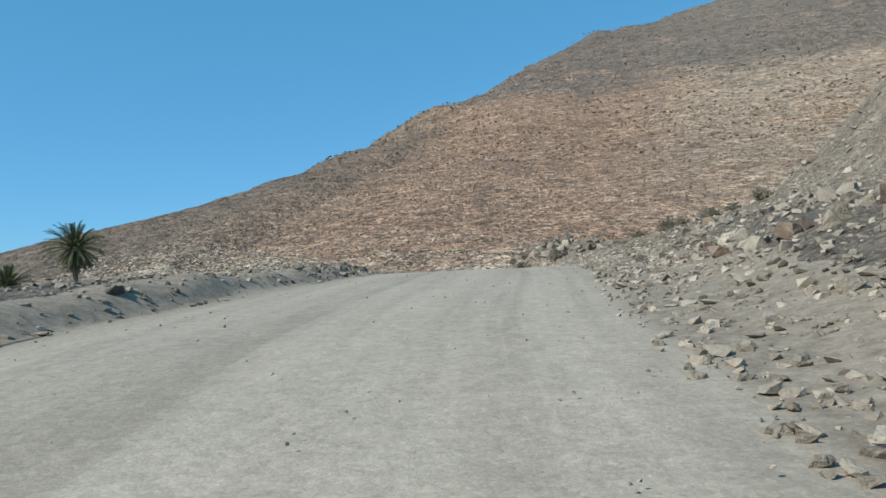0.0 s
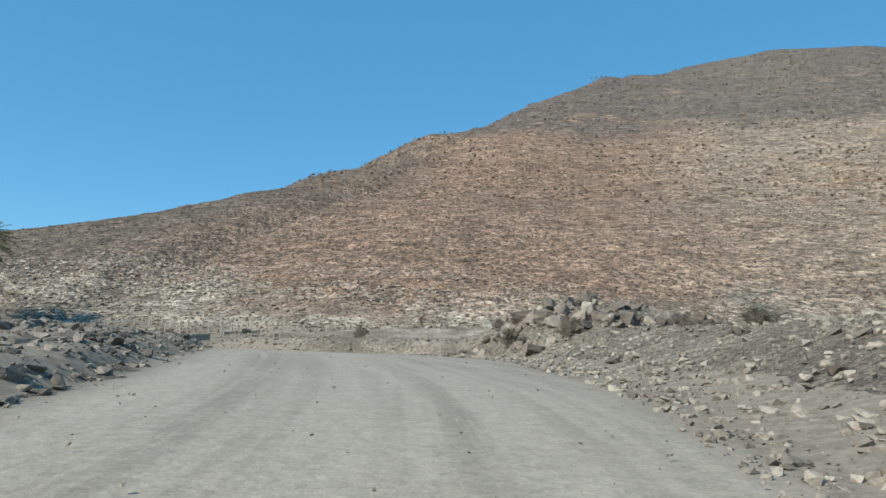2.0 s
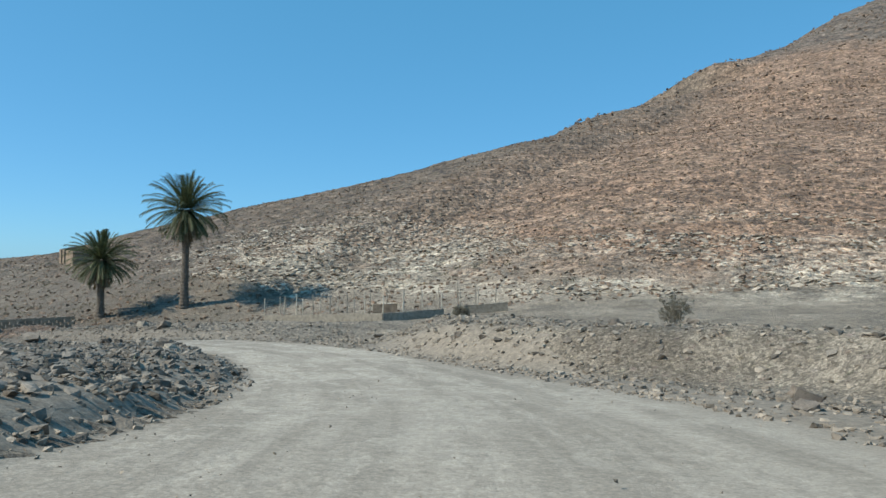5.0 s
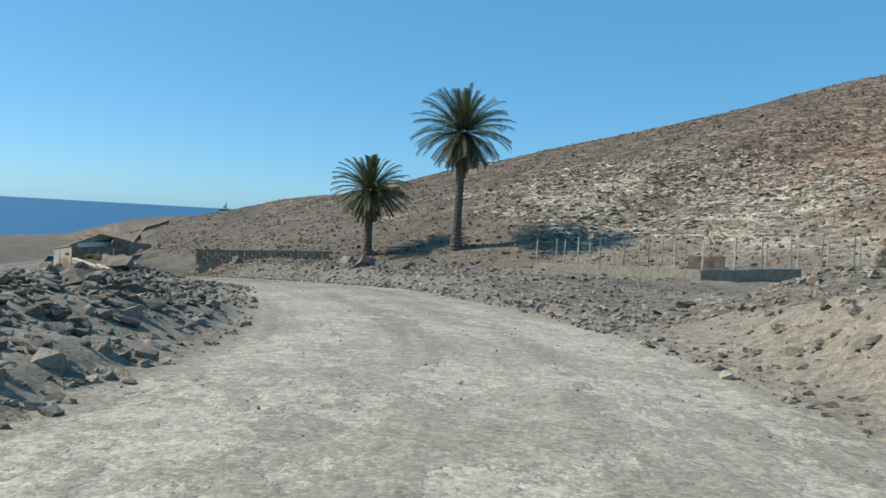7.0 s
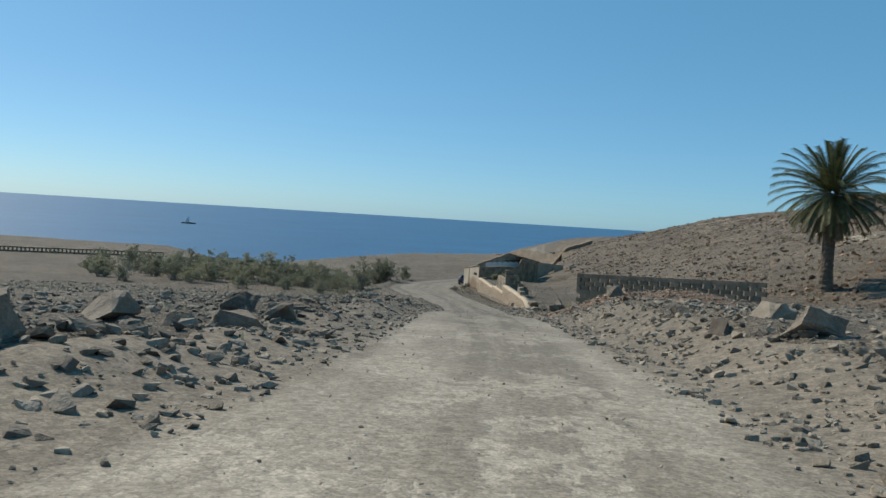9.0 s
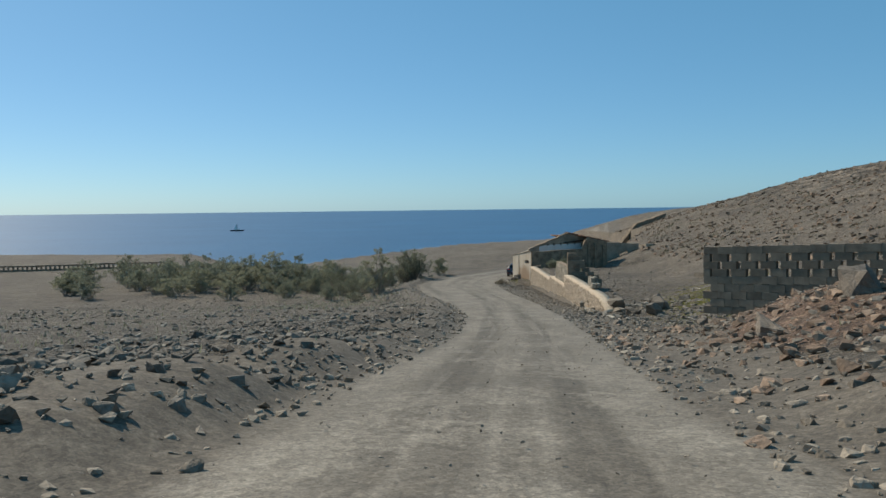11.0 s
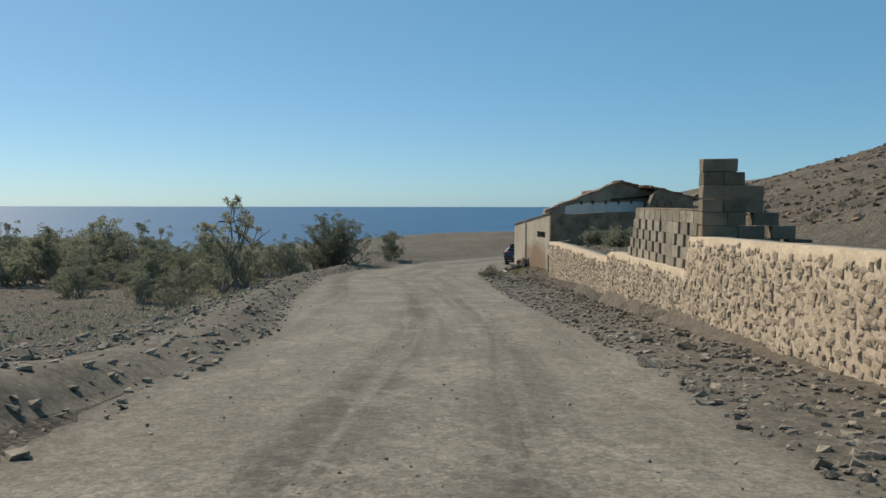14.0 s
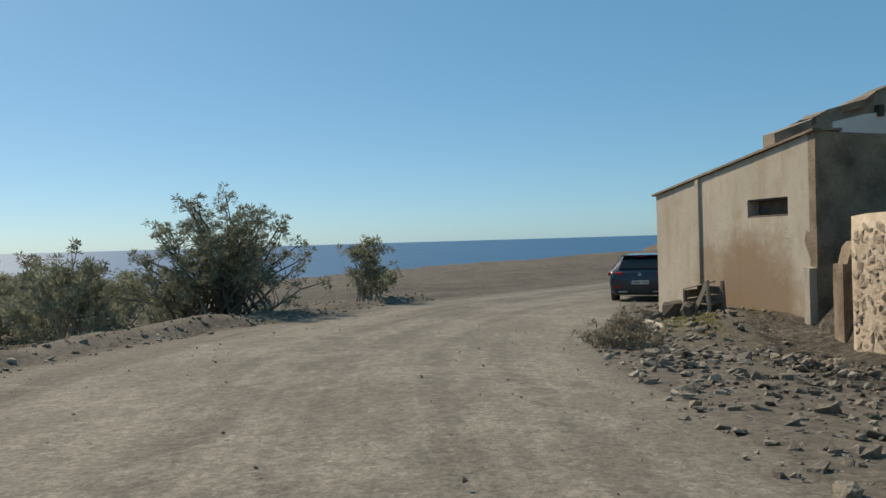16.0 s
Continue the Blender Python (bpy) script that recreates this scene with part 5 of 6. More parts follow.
# ---- shrubs, weeds and grass ----
def shrub_meshes(seed, tall, wide, boughs, tufts, leaf, tuft_leaves=19):
    """Twigs and leaf tufts of one shrub, as two meshes."""
    pick = random.Random(seed)
    twigs, leaves = bmesh.new(), bmesh.new()
    ends, tips = [], []
    for k in range(boughs):
        yaw, spread = k * 2.4 + pick.uniform(-0.4, 0.4), pick.uniform(0.05, 1.0) ** 0.75
        p = Vector((pick.uniform(-0.2, 0.2) * wide, pick.uniform(-0.2, 0.2) * wide, -0.15))
        line = [p]
        goal = Vector((math.cos(yaw) * wide * 0.5 * spread, math.sin(yaw) * wide * 0.5 * spread, tall * (1 - 0.72 * spread**2) * pick.uniform(0.7, 1.08)))
        for s in range(1, 6):
            u = s / 5
            q = p.lerp(goal, u) + Vector((pick.gauss(0, 0.05), pick.gauss(0, 0.05), math.sin(u * 3.1) * 0.08)) * tall * 0.4
            line.append(q)
        add_tube(twigs, line, [0.030 * tall / 2 * (1 - 0.15 * n) for n in range(6)], 4)
        ends += line[2:]
        tips.append(line[-1])
        for _ in range(3):
            b = line[pick.randint(2, 4)]
            e = b + Vector((pick.gauss(0, 0.25), pick.gauss(0, 0.25), pick.uniform(0.1, 0.5))) * tall * 0.4
            add_tube(twigs, [b, b.lerp(e, 0.5) + Vector((0, 0, 0.03)), e], [0.014, 0.011, 0.007], 3)
            tips.append(e)
    for k in range(tufts):
        bunch = tips if k % 10 < 7 else ends
        c = bunch[k % len(bunch)].copy() + Vector((pick.gauss(0, 1), pick.gauss(0, 1), pick.gauss(0, 0.8))) * (0.085 if k % 10 < 7 else 0.06 * tall)
        if c.z < 0.1 * tall:
            c.z = 0.1 * tall
        for _ in range(tuft_leaves):
            w = Vector((pick.gauss(0, 1), pick.gauss(0, 1), pick.gauss(0.5, 0.8))).normalized()
            s = w.cross(Vector((pick.random(), pick.random(), 0.3))).normalized() * leaf * 0.12
            size = leaf * pick.uniform(0.75, 1.35)
            base = c + w * leaf * 0.2
            leaves.faces.new((leaves.verts.new(base), leaves.verts.new(base + w * size * 0.55 + s), leaves.verts.new(base + w * size), leaves.verts.new(base + w * size * 0.55 - s)))
    return twigs, leaves


def shrub(name, at, seed, tall, wide, boughs, tufts, leaf, label, material=SHRUB, group="shrubs beside the track", sink=0.0):
    bush = thing(name, pose(at[0], at[1], height(*at) - sink, 0, 0, seed * 57 % 360), label, "shrub", group)
    twigs, leaves = shrub_meshes(seed, tall, wide, boughs, tufts, leaf)
    part("branch_frame", twigs, TWIG, bush, "bare grey branches")
    part("foliage", leaves, material, bush)
    return bush


GREEN = "grey-green tufted shrub on the stony verge"
shrub("shrub", (-97.6, -2.2), 1, 3.3, 5.4, 84, 1500, 0.13, "large dense grey-green shrub beside the bend")
shrub("shrub", (-94.6, -4.6), 12, 2.5, 3.2, 30, 420, 0.13, "large dense grey-green shrub beside the bend")
shrub("shrub", (-102.4, 0.9), 2, 2.1, 1.9, 16, 170, 0.16, GREEN)
shrub("shrub", (-84.4, -4.5), 3, 4.3, 3.2, 15, 190, 0.17, "tall open shrub with bare grey stems")
kinds = [shrub("shrub", (x, y), 20 + k, 2.2, 3.0, 26, 330, 0.125, GREEN) for k, (x, y) in enumerate(((-91.0, -6.6), (-96.5, -12.8), (-97.5, -17.5), (-100.5, -8.0)))]
for k, (x, y, size) in enumerate(((-99.1, -14.5, 1.5), (-98.8, -10.2, 1.2), (-102.0, -18.0, 1.75), (-104.5, -23.5, 1.7), (-107.0, -27.5, 1.6), (-112.0, -31.0, 1.7), (-106.0, -12.5, 1.3), (-104.6, -9.0, 1.2), (-109.0, -17.0, 1.4),
                                  (-110.0, -22.5, 1.5), (-101.0, -27.0, 1.3), (-96.0, -21.0, 1.2), (-95.0, -16.0, 1.0), (-93.5, -12.0, 0.9), (-94.5, -8.2, 0.8), (-117.0, -36.0, 1.7), (-110.0, -37.0, 1.5), (-104.0, -34.0, 1.3), (-98.0, -30.0, 1.2),
                                  (-92.0, -26.0, 1.1), (-120.0, -28.0, 1.5), (-122.0, -43.0, 1.6), (-114.0, -45.0, 1.5), (-106.0, -43.0, 1.3), (-97.0, -39.0, 1.2), (-90.0, -34.0, 1.0), (-101.5, -5.2, 0.75), (-90.5, -9.0, 0.7), (-88.5, -5.4, 0.6),
                                  (-116.0, -14.0, 1.0), (-86.5, -9.5, 0.65), (-82.0, -6.5, 0.5), (-97.0, -25.0, 1.3), (-100.0, -21.0, 1.5), (-106.5, -31.5, 1.6), (-103.0, -12.5, 1.2), (-89.0, -14.0, 0.8), (-87.0, -19.0, 0.8), (-112.0, -26.5, 1.5))):
    copy_thing(kinds[k % 4], pose(x, y, height(x, y), 0, 0, 83 * k % 360) @ Matrix.Diagonal((size * 1.15, size * 1.15, size, 1)))
for k, (x, y, tall, wide) in enumerate(((-88.0, 11.9, 0.8, 1.4), (-87.4, 12.8, 0.95, 1.7), (-86.0, 13.6, 1.0, 1.8), (-84.6, 12.4, 0.7, 1.4), (-82.6, 13.4, 0.8, 1.6), (-79.5, 13.0, 0.7, 1.6), (-76.5, 12.2, 0.6, 1.4))):
    shrub("shrub", (x if x > -89 else -87.9, y), 50 + k, tall, wide, 16, 130, 0.12, "green shrub on the terrace against the ruined house", group="shrubs on the terrace")
for k, (x, y, tall, wide) in enumerate(((-88.6, 6.9, 0.55, 1.3), (29.4, 0.6, 0.95, 1.0), (42.0, -19.6, 0.6, 0.9), (44.5, -23.5, 0.5, 0.8), (50.0, -38.0, 0.34, 0.7), (51.5, -34.0, 0.34, 0.7), (49.0, -31.0, 0.34, 0.7), (52.4, -36.5, 0.3, 0.6), (50.6, -35.6, 0.32, 0.6), (53.0, -39.0, 0.34, 0.7), (51.2, -40.6, 0.3, 0.6), (20.0, 3.0, 0.4, 0.7), (-20.0, 24.0, 0.7, 1.4))):
    shrub("dry_bush", (x, y), 70 + k, tall, wide, 34, 150, 0.075, "dry straw-coloured thorny bush among stones", DRY_BUSH, "dry bushes")


def blades(name, count, sampler, tall, material, label, category):
    """Many small blades as one mesh."""
    xy = sampler(count)
    d, _, wl, wr, _ = near_road(xy[:, 0], xy[:, 1])
    xy = xy[(d > wl + 0.6) | (d < -wr - 0.6)]
    count = len(xy)
    z = ground_height(xy[:, 0], xy[:, 1])
    a = rng.uniform(0, 2 * np.pi, count)
    size = tall * rng.uniform(0.5, 1.2, count)
    side = np.stack([np.cos(a), np.sin(a), 0 * a], 1) * (0.16 * size)[:, None]
    base = np.stack([xy[:, 0], xy[:, 1], z - 0.01], 1)
    tip = base + np.stack([rng.normal(0, 0.35, count) * size, rng.normal(0, 0.35, count) * size, size], 1)
    verts = np.stack([base - side, base + side, tip], 1).reshape(-1, 3)
    return tagged(mesh_object(name, verts, np.arange(count * 3).reshape(-1, 3), material), label, category, kind="stuff")


def patch(cx, cy, sx, sy, turn=0.0):
    def sample(n):
        p = rng.normal(0, 1, (n * 3, 2)) * (sx, sy)
        c, s = math.cos(turn), math.sin(turn)
        p = np.stack([cx + c * p[:, 0] - s * p[:, 1], cy + s * p[:, 0] + c * p[:, 1]], 1)
        keep = value_noise(p[:, 0] / 1.3, p[:, 1] / 0.9, 91) > -0.08
        return np.resize(p[keep], (n, 2))
    return sample


blades("grass", 26000, patch(-51.5, 15.2, 5.2, 1.5, -0.28), 0.065, GRASS, "yellow-green low grass on the flat behind the rubble", "grass")
blades("grass", 2200, patch(-91.5, 8.3, 1.3, 0.5), 0.10, GRASS, "small patch of yellow-green weeds before the house", "grass")
blades("weeds", 5000, patch(48.5, -42.0, 2.6, 9.0), 0.09, DRY_BUSH, "thin dry grass tufts on the stony bank", "grass")
blades("weeds", 2500, patch(-30.0, -14.0, 30.0, 6.0), 0.16, SHRUB, "sparse green weeds among dark stones", "grass")
blades("weeds", 3500, patch(-82.0, -8.0, 14.0, 4.0), 0.2, SHRUB, "grey-green weeds under the shrubs", "grass")
blades("weeds", 4000, patch(-20.0, 27.0, 16.0, 4.0), 0.12, DRY_BUSH, "sparse dry grass at the foot of the hill", "grass")

spots_x, spots_y = rng.uniform(-125, 60, 900), 20 + 95 * rng.uniform(0, 1, 900) ** 1.3
keep = spots_y > np.interp(spots_x, [-125, -104, -44, -21, 2, 34, 60], [24, 20, 19, 30, 38, 46, 48])
spots_x, spots_y = np.repeat(spots_x[keep], 26), np.repeat(spots_y[keep], 26)
scrub = np.stack([spots_x + rng.normal(0, 0.3, len(spots_x)), spots_y + rng.normal(0, 0.3, len(spots_x))], 1)
blades("scrub", len(scrub), lambda n: scrub, 0.22, HILL_SCRUB, "low dry olive-brown scrub dotted over the hillside", "scrub")

# ---- boulders and loose stones ----
ROCKS = {"dark": [stone_mesh(k, ROCK, 2, 0.7, 12, 0.07) for k in range(10)], "red": [stone_mesh(20 + k, RED_ROCK, 2, 0.7, 11, 0.035) for k in range(4)],
         "pale": [stone_mesh(30 + k, PALE_ROCK, 2, 0.6, 12, 0.06) for k in range(5)]}
TALK = {"dark": "angular grey-brown basalt boulder on the stony verge", "red": "rusty brown boulder on the bank", "pale": "pale sun-bleached boulder on the bank"}


def boulder(x, y, size, kind="dark", sink=0.22, squash=1.0):
    me = ROCKS[kind][int(rng.integers(len(ROCKS[kind])))]
    m = pose(x, y, height(x, y) + size * (0.30 - sink) * squash, rng.normal(0, 10), rng.normal(0, 10), rng.uniform(0, 360)) @ Matrix.Diagonal((size, size, size * squash, 1))
    ob = new("boulder", me)
    ob.matrix_world = m
    return tagged(ob, TALK[kind], "boulder", "boulders along the track")


# single boulders that stand out
for x, y, size, kind in ((19.9, -11.1, 1.05, "pale"), (18.1, -9.9, 0.8, "dark"), (18.7, -11.9, 0.7, "dark"), (22.9, -12.8, 0.55, "dark"), (23.8, -14.9, 0.6, "pale"), (16.2, -8.4, 0.9, "dark"), (15.0, -9.6, 0.8, "dark"),
                         (-3.5, -6.0, 1.5, "dark"), (-2.3, -3.4, 1.2, "dark"), (-1.7, -4.2, 0.9, "dark"), (-5.1, -3.2, 0.9, "dark"), (-9.5, -3.4, 0.9, "dark"), (2.8, -4.9, 1.1, "dark"), (0.2, -6.3, 1.0, "pale"), (-3.5, -3.9, 0.9, "dark"), (-6.5, -4.2, 1.3, "dark"),
                         (-12.0, -3.5, 0.9, "dark"), (-14.0, -4.4, 0.8, "dark"), (-2.7, 4.4, 0.95, "dark"), (-4.0, 5.9, 1.2, "pale"), (-0.9, 5.0, 1.25, "dark"), (0.9, 5.6, 0.9, "dark"), (-6.0, 5.0, 0.6, "dark"), (-17.0, 9.0, 1.3, "dark"), (-19.5, 8.0, 1.0, "red"),
                         (-26.0, 9.3, 2.1, "dark"), (-25.2, 7.4, 1.3, "dark"), (-28.0, 10.4, 1.2, "red"), (-23.0, 9.4, 1.0, "red"), (28.7, -2.8, 0.85, "dark"), (30.6, -1.8, 0.9, "dark"), (25.3, -3.6, 0.6, "dark"), (23.1, -2.5, 0.6, "pale"), (25.6, -3.4, 0.75, "pale"), (28.0, -4.6, 0.55, "dark"),
                         (-50.0, 9.7, 2.0, "dark"), (-51.9, 12.0, 1.0, "dark"), (-54.8, 14.6, 1.3, "dark"), (-52.9, 10.9, 0.9, "dark"), (-50.2, 9.9, 0.8, "pale"), (-49.0, 12.6, 0.9, "dark"), (-57.0, 13.2, 0.8, "dark"), (-53.2, 12.8, 0.8, "pale"),
                         (43.0, -19.5, 1.6, "dark"), (44.0, -21.5, 1.4, "dark"), (42.2, -17.9, 1.5, "dark"), (45.5, -22.5, 1.2, "dark"), (41.0, -18.6, 1.1, "pale"), (44.8, -18.8, 1.3, "dark"), (40.0, -15.0, 1.2, "pale"), (46.5, -20.0, 1.0, "dark"), (43.4, -23.5, 0.9, "dark"),
                         (53.0, -50.0, 1.6, "pale"), (52.4, -51.4, 1.2, "pale"), (54.2, -49.4, 1.1, "pale"), (51.6, -49.6, 0.9, "pale"), (52.3, -53.5, 0.9, "dark"), (53.6, -52.4, 0.8, "pale"), (51.0, -47.0, 0.9, "pale"), (50.9, -44.2, 1.1, "red"), (50.2, -61.8, 0.4, "red"), (55.5, -47.5, 1.0, "pale")):
    boulder(x, y, size * (0.75 if x > 40 and y > -26 else 0.42 if x > 40 else 0.75 if -12 < x < 4 else 0.55), kind)
for x, y, size in ((-84.5, 72.0, 3.0), (-86.5, 72.6, 2.4), (-82.4, 71.6, 2.6), (-89.0, 73.4, 1.8), (-79.5, 69.0, 2.2), (-49.0, 49.0, 1.6), (-47.0, 50.2, 1.2), (-51.5, 48.6, 1.3), (-44.5, 49.4, 1.0), (-58.0, 206.0, 3.5), (-66.0, 190.0, 2.6), (-71.0, 172.0, 2.2)):
    boulder(x, y, size, "dark", 0.32, 0.6)
for k in range(100):
    u = rng.uniform(-1, 1)
    boulder(43.6 + 3.8 * u + rng.normal(0, 0.9), -19.8 - 4.5 * u + rng.normal(0, 1.3), rng.uniform(0.22, 0.5) if k % 4 else rng.uniform(0.5, 0.85), str(rng.choice(["dark", "dark", "dark", "pale"])), 0.06)
for k in range(26):
    u = (k % 13) / 12 * 5 + rng.uniform(0, 0.3)
    x, y = np.interp(u, range(6), [49.0, 49.5, 50.0, 50.8, 51.6, 52.6]), np.interp(u, range(6), [-47.3, -51.5, -54.0, -55.4, -56.6, -57.8])
    boulder(x + 0.6 * (k // 13) + rng.normal(0, 0.15), y + rng.normal(0, 0.2), rng.uniform(0.25, 0.5) if u > 1.5 else rng.uniform(0.18, 0.32), str(rng.choice(["pale", "pale", "red", "dark"])), 0.12)

# rubble blocks where the stone wall has fallen
OLD_MASONRY = grainy("dark_fallen_masonry", (0.115, 0.097, 0.076), (0.24, 0.205, 0.162), 2.5, 26, 0.95, 0.03)
SLABS = [stone_mesh(60 + k, OLD_MASONRY, 2, 0.75, 18, 0.03) for k in range(4)]
for x, y, sx, sy, sz, turn, tilt in ((-48.8, 9.75, 1.5, 1.2, 1.3, 20, 4), (-45.7, 10.6, 1.3, 1.1, 1.1, -15, 3), (-47.6, 11.4, 1.2, 1.0, 0.9, 40, 12), (-49.6, 11.8, 0.8, 0.7, 0.9, 10, 3), (-46.2, 9.8, 0.9, 0.8, 0.45, 35, 8), (-48.0, 9.6, 1.2, 0.7, 0.35, 5, -6), (-51.2, 9.2, 0.8, 0.6, 0.4, 60, 5), (-53.5, 8.6, 0.5, 0.4, 0.4, 10, 0), (-55.6, 8.8, 0.4, 0.35, 0.5, 30, 0), (-92.3, 8.45, 0.9, 0.5, 0.75, 20, 4), (-91.5, 8.5, 0.5, 0.45, 0.5, -30, 6), (-93.0, 8.1, 0.55, 0.4, 0.4, 50, 2)):
    ob = new("rubble_block", SLABS[int(rng.integers(4))])
    ob.matrix_world = pose(x, y, height(x, y) + 0.2 * sz, tilt, tilt * 0.7, turn) @ Matrix.Diagonal((sx * 0.8, sy * 0.8, sz, 1))
    tagged(ob, "broken block of old masonry fallen from the wall", "rubble", "fallen masonry")


def along(count, low, high, side, s_range=(0, len(LINE) - 2), falloff=1.0):
    """Places beside the track, between distances from its edge."""
    n = rng.integers(s_range[0], s_range[1], count)
    d = low + (high - low) * rng.uniform(0, 1, count) ** falloff
    row = LINE[n]
    off = np.where(side > 0, row[:, 3] + d, -(row[:, 4] + d))
    return np.stack([row[:, 0] - side_way[n, 1] * off + rng.uniform(-0.4, 0.4, count), row[:, 1] + side_way[n, 0] * off + rng.uniform(-0.4, 0.4, count)], 1)


FIRST = int(near_road(49.0, -64.0)[4][0])
LAST = int(near_road(-104.0, 4.0)[4][0])
BEND = int(near_road(12.0, -1.5)[4][0])
DOWN = int(near_road(-45.0, 4.8)[4][0])
for side, count in ((1, 105), (-1, 95)):
    xy = np.concatenate([along(count // 2, 0.8, 9, side, (FIRST, BEND + 40), 1.3), along(count - count // 2, 0.7, 8, side, (FIRST, DOWN + 20), 1.3)])
    for x, y in xy:
        if -89 < x < -49 and y > 8 or abs(near_road(x, y)[0][0]) < 3.0:
            continue
        boulder(x, y, float(rng.choice([0.16, 0.2, 0.25, 0.3, 0.42])) * rng.uniform(0.85, 1.15), str(rng.choice(["dark", "dark", "dark", "pale", "red"])))

PEBBLES = [stone_mesh(400 + k, ROCK, 0, 0.52, 12) for k in range(8)]
FAR_STONES = [stone_mesh(420 + k, ROCK, 0, 0.6, 8) for k in range(8)]
PLATES = [stone_mesh(440 + k, ROCK, 0, 0.24, 8) for k in range(6)]


def loose(name, xy, low, high, material, label, power=2.2, detail=PEBBLES, sink=0.26, clear=True):
    xy = np.asarray(xy)
    d, _, wl, wr, _ = near_road(xy[:, 0], xy[:, 1])
    xy = xy[((d > wl - 0.2) | (d < -wr + 0.2) | (not clear)) & ~((xy[:, 0] > -89.5) & (xy[:, 0] < -48.4) & (xy[:, 1] > wall_line(xy[:, 0]) - 0.25) & (xy[:, 1] < wall_line(xy[:, 0]) + 1.3))]
    z = ground_height(xy[:, 0], xy[:, 1]) + (0.0 if clear else 0.035)
    d, _, wl, wr, _ = near_road(xy[:, 0], xy[:, 1])
    z = z + 0.04 * ((d < wl + 2.3) & (d > -wr - 2.3))
    size = low + (high - low) * rng.uniform(0, 1, len(xy)) ** power
    kind, a, tip, lean = rng.integers(0, len(detail), len(xy)), rng.uniform(0, 6.283, len(xy)), rng.uniform(-0.3, 0.3, len(xy)), rng.uniform(-0.3, 0.3, len(xy))
    all_v, all_f, base = [], [], 0
    for k, me in enumerate(detail):
        v, f = np.empty(len(me.vertices) * 3), np.empty(len(me.loops), np.int32)
        me.vertices.foreach_get("co", v)
        me.loops.foreach_get("vertex_index", f)
        v, f, on = v.reshape(-1, 3), f.reshape(-1, 3), kind == k
        c, s = np.cos(a[on])[:, None], np.sin(a[on])[:, None]
        px, py, pz = v[:, 0][None], v[:, 1][None], v[:, 2][None] + v[:, 0][None] * tip[on][:, None] + v[:, 1][None] * lean[on][:, None]
        grown = size[on][:, None]
        out = np.stack([xy[on, 0][:, None] + grown * (c * px - s * py), xy[on, 1][:, None] + grown * (s * px + c * py), (z[on] + size[on] * (0.28 - sink))[:, None] + grown * pz], 2)
        all_v.append(out.reshape(-1, 3))
        all_f.append((f[None] + base + len(v) * np.arange(on.sum())[:, None, None]).reshape(-1, 3))
        base += len(v) * int(on.sum())
    return tagged(mesh_object(name, np.concatenate(all_v), np.concatenate(all_f), material), label, "stones", kind="stuff")


def island(name, dark, light, spread=0.5):
    """A stone material whose shade changes from stone to stone."""
    n = Nodes(name)
    big, small = n.noise(2.5), n.noise(22, 4)
    alone = n.add("ShaderNodeNewGeometry").outputs["Random Per Island"]
    colour = n.mix(alone, dark, light)
    colour = n.mix(0.6, colour, n.ramp(big, (0.3, 0.3), (0.7, 0.7)), "OVERLAY")
    colour = n.mix(0.5, colour, n.ramp(small, (0.3, 0.3), (0.7, 0.7)), "OVERLAY")
    return n.done(colour, 0.93, n.sum(big, small), 0.03)


LOOSE = island("loose_stones", (0.155, 0.13, 0.10), (0.37, 0.315, 0.248))
LOOSE_DARK = island("dark_loose_stones", (0.10, 0.086, 0.069), (0.29, 0.253, 0.205))
LOOSE_BANK = island("grey_bank_stones", (0.19, 0.163, 0.127), (0.45, 0.39, 0.312))
LOOSE_PALE = island("pale_loose_stones", (0.27, 0.225, 0.17), (0.55, 0.47, 0.37))
HILL_STONE = island("dark_hill_stones", (0.105, 0.074, 0.052), (0.30, 0.205, 0.14))
LOOSE_RED = island("rusty_loose_stones", (0.16, 0.108, 0.074), (0.37, 0.265, 0.19))
verge = np.concatenate([along(17000, 0.0, 9, 1, (FIRST - 8, LAST), 2.0), along(20000, 0.0, 9, -1, (FIRST - 8, LAST), 2.0)])
loose("verge_stones", verge, 0.03, 0.18, LOOSE, "loose grey stones along both sides of the track", 2.7)
field = np.concatenate([along(9000, 2, 32, 1, (BEND - 30, LAST), 1.2), along(3000, 3, 30, 1, (FIRST, BEND), 1.2), along(2600, 3, 26, -1, (FIRST, LAST), 1.2)])
loose("field_stones", field, 0.06, 0.34, LOOSE_DARK, "scattered dark stones on the flat ground")
heap = np.concatenate([along(8000, 0.5, 9, 1, (BEND - 30, DOWN), 1.0), along(6000, 0.6, 7, 1, (FIRST + 16, BEND), 1.0)])
loose("rubble_stones", heap, 0.05, 0.3, LOOSE_DARK, "dense heap of dark angular stones beside the track", 2.8)
side_bank = np.concatenate([along(6000, 0.0, 11, -1, (BEND - 45, DOWN), 1.0), along(3500, -0.5, 9, -1, (BEND - 30, BEND + 30), 1.2)])
loose("slope_stones", side_bank, 0.03, 0.26, LOOSE, "loose brown stones on the slope beside the bend", 3.0)
bank = np.concatenate([along(9000, 0.0, 9, -1, (FIRST - 6, FIRST + 60), 1.2)])
loose("bank_stones", bank, 0.03, 0.24, LOOSE_BANK, "loose grey stones on the bank", 3.2)
fallen = np.stack([rng.normal(-48.5, 4.5, 900), rng.normal(10.6, 1.6, 900)], 1)
spur = np.stack([rng.uniform(50, 92, 9000), rng.uniform(-68, -8, 9000)], 1)
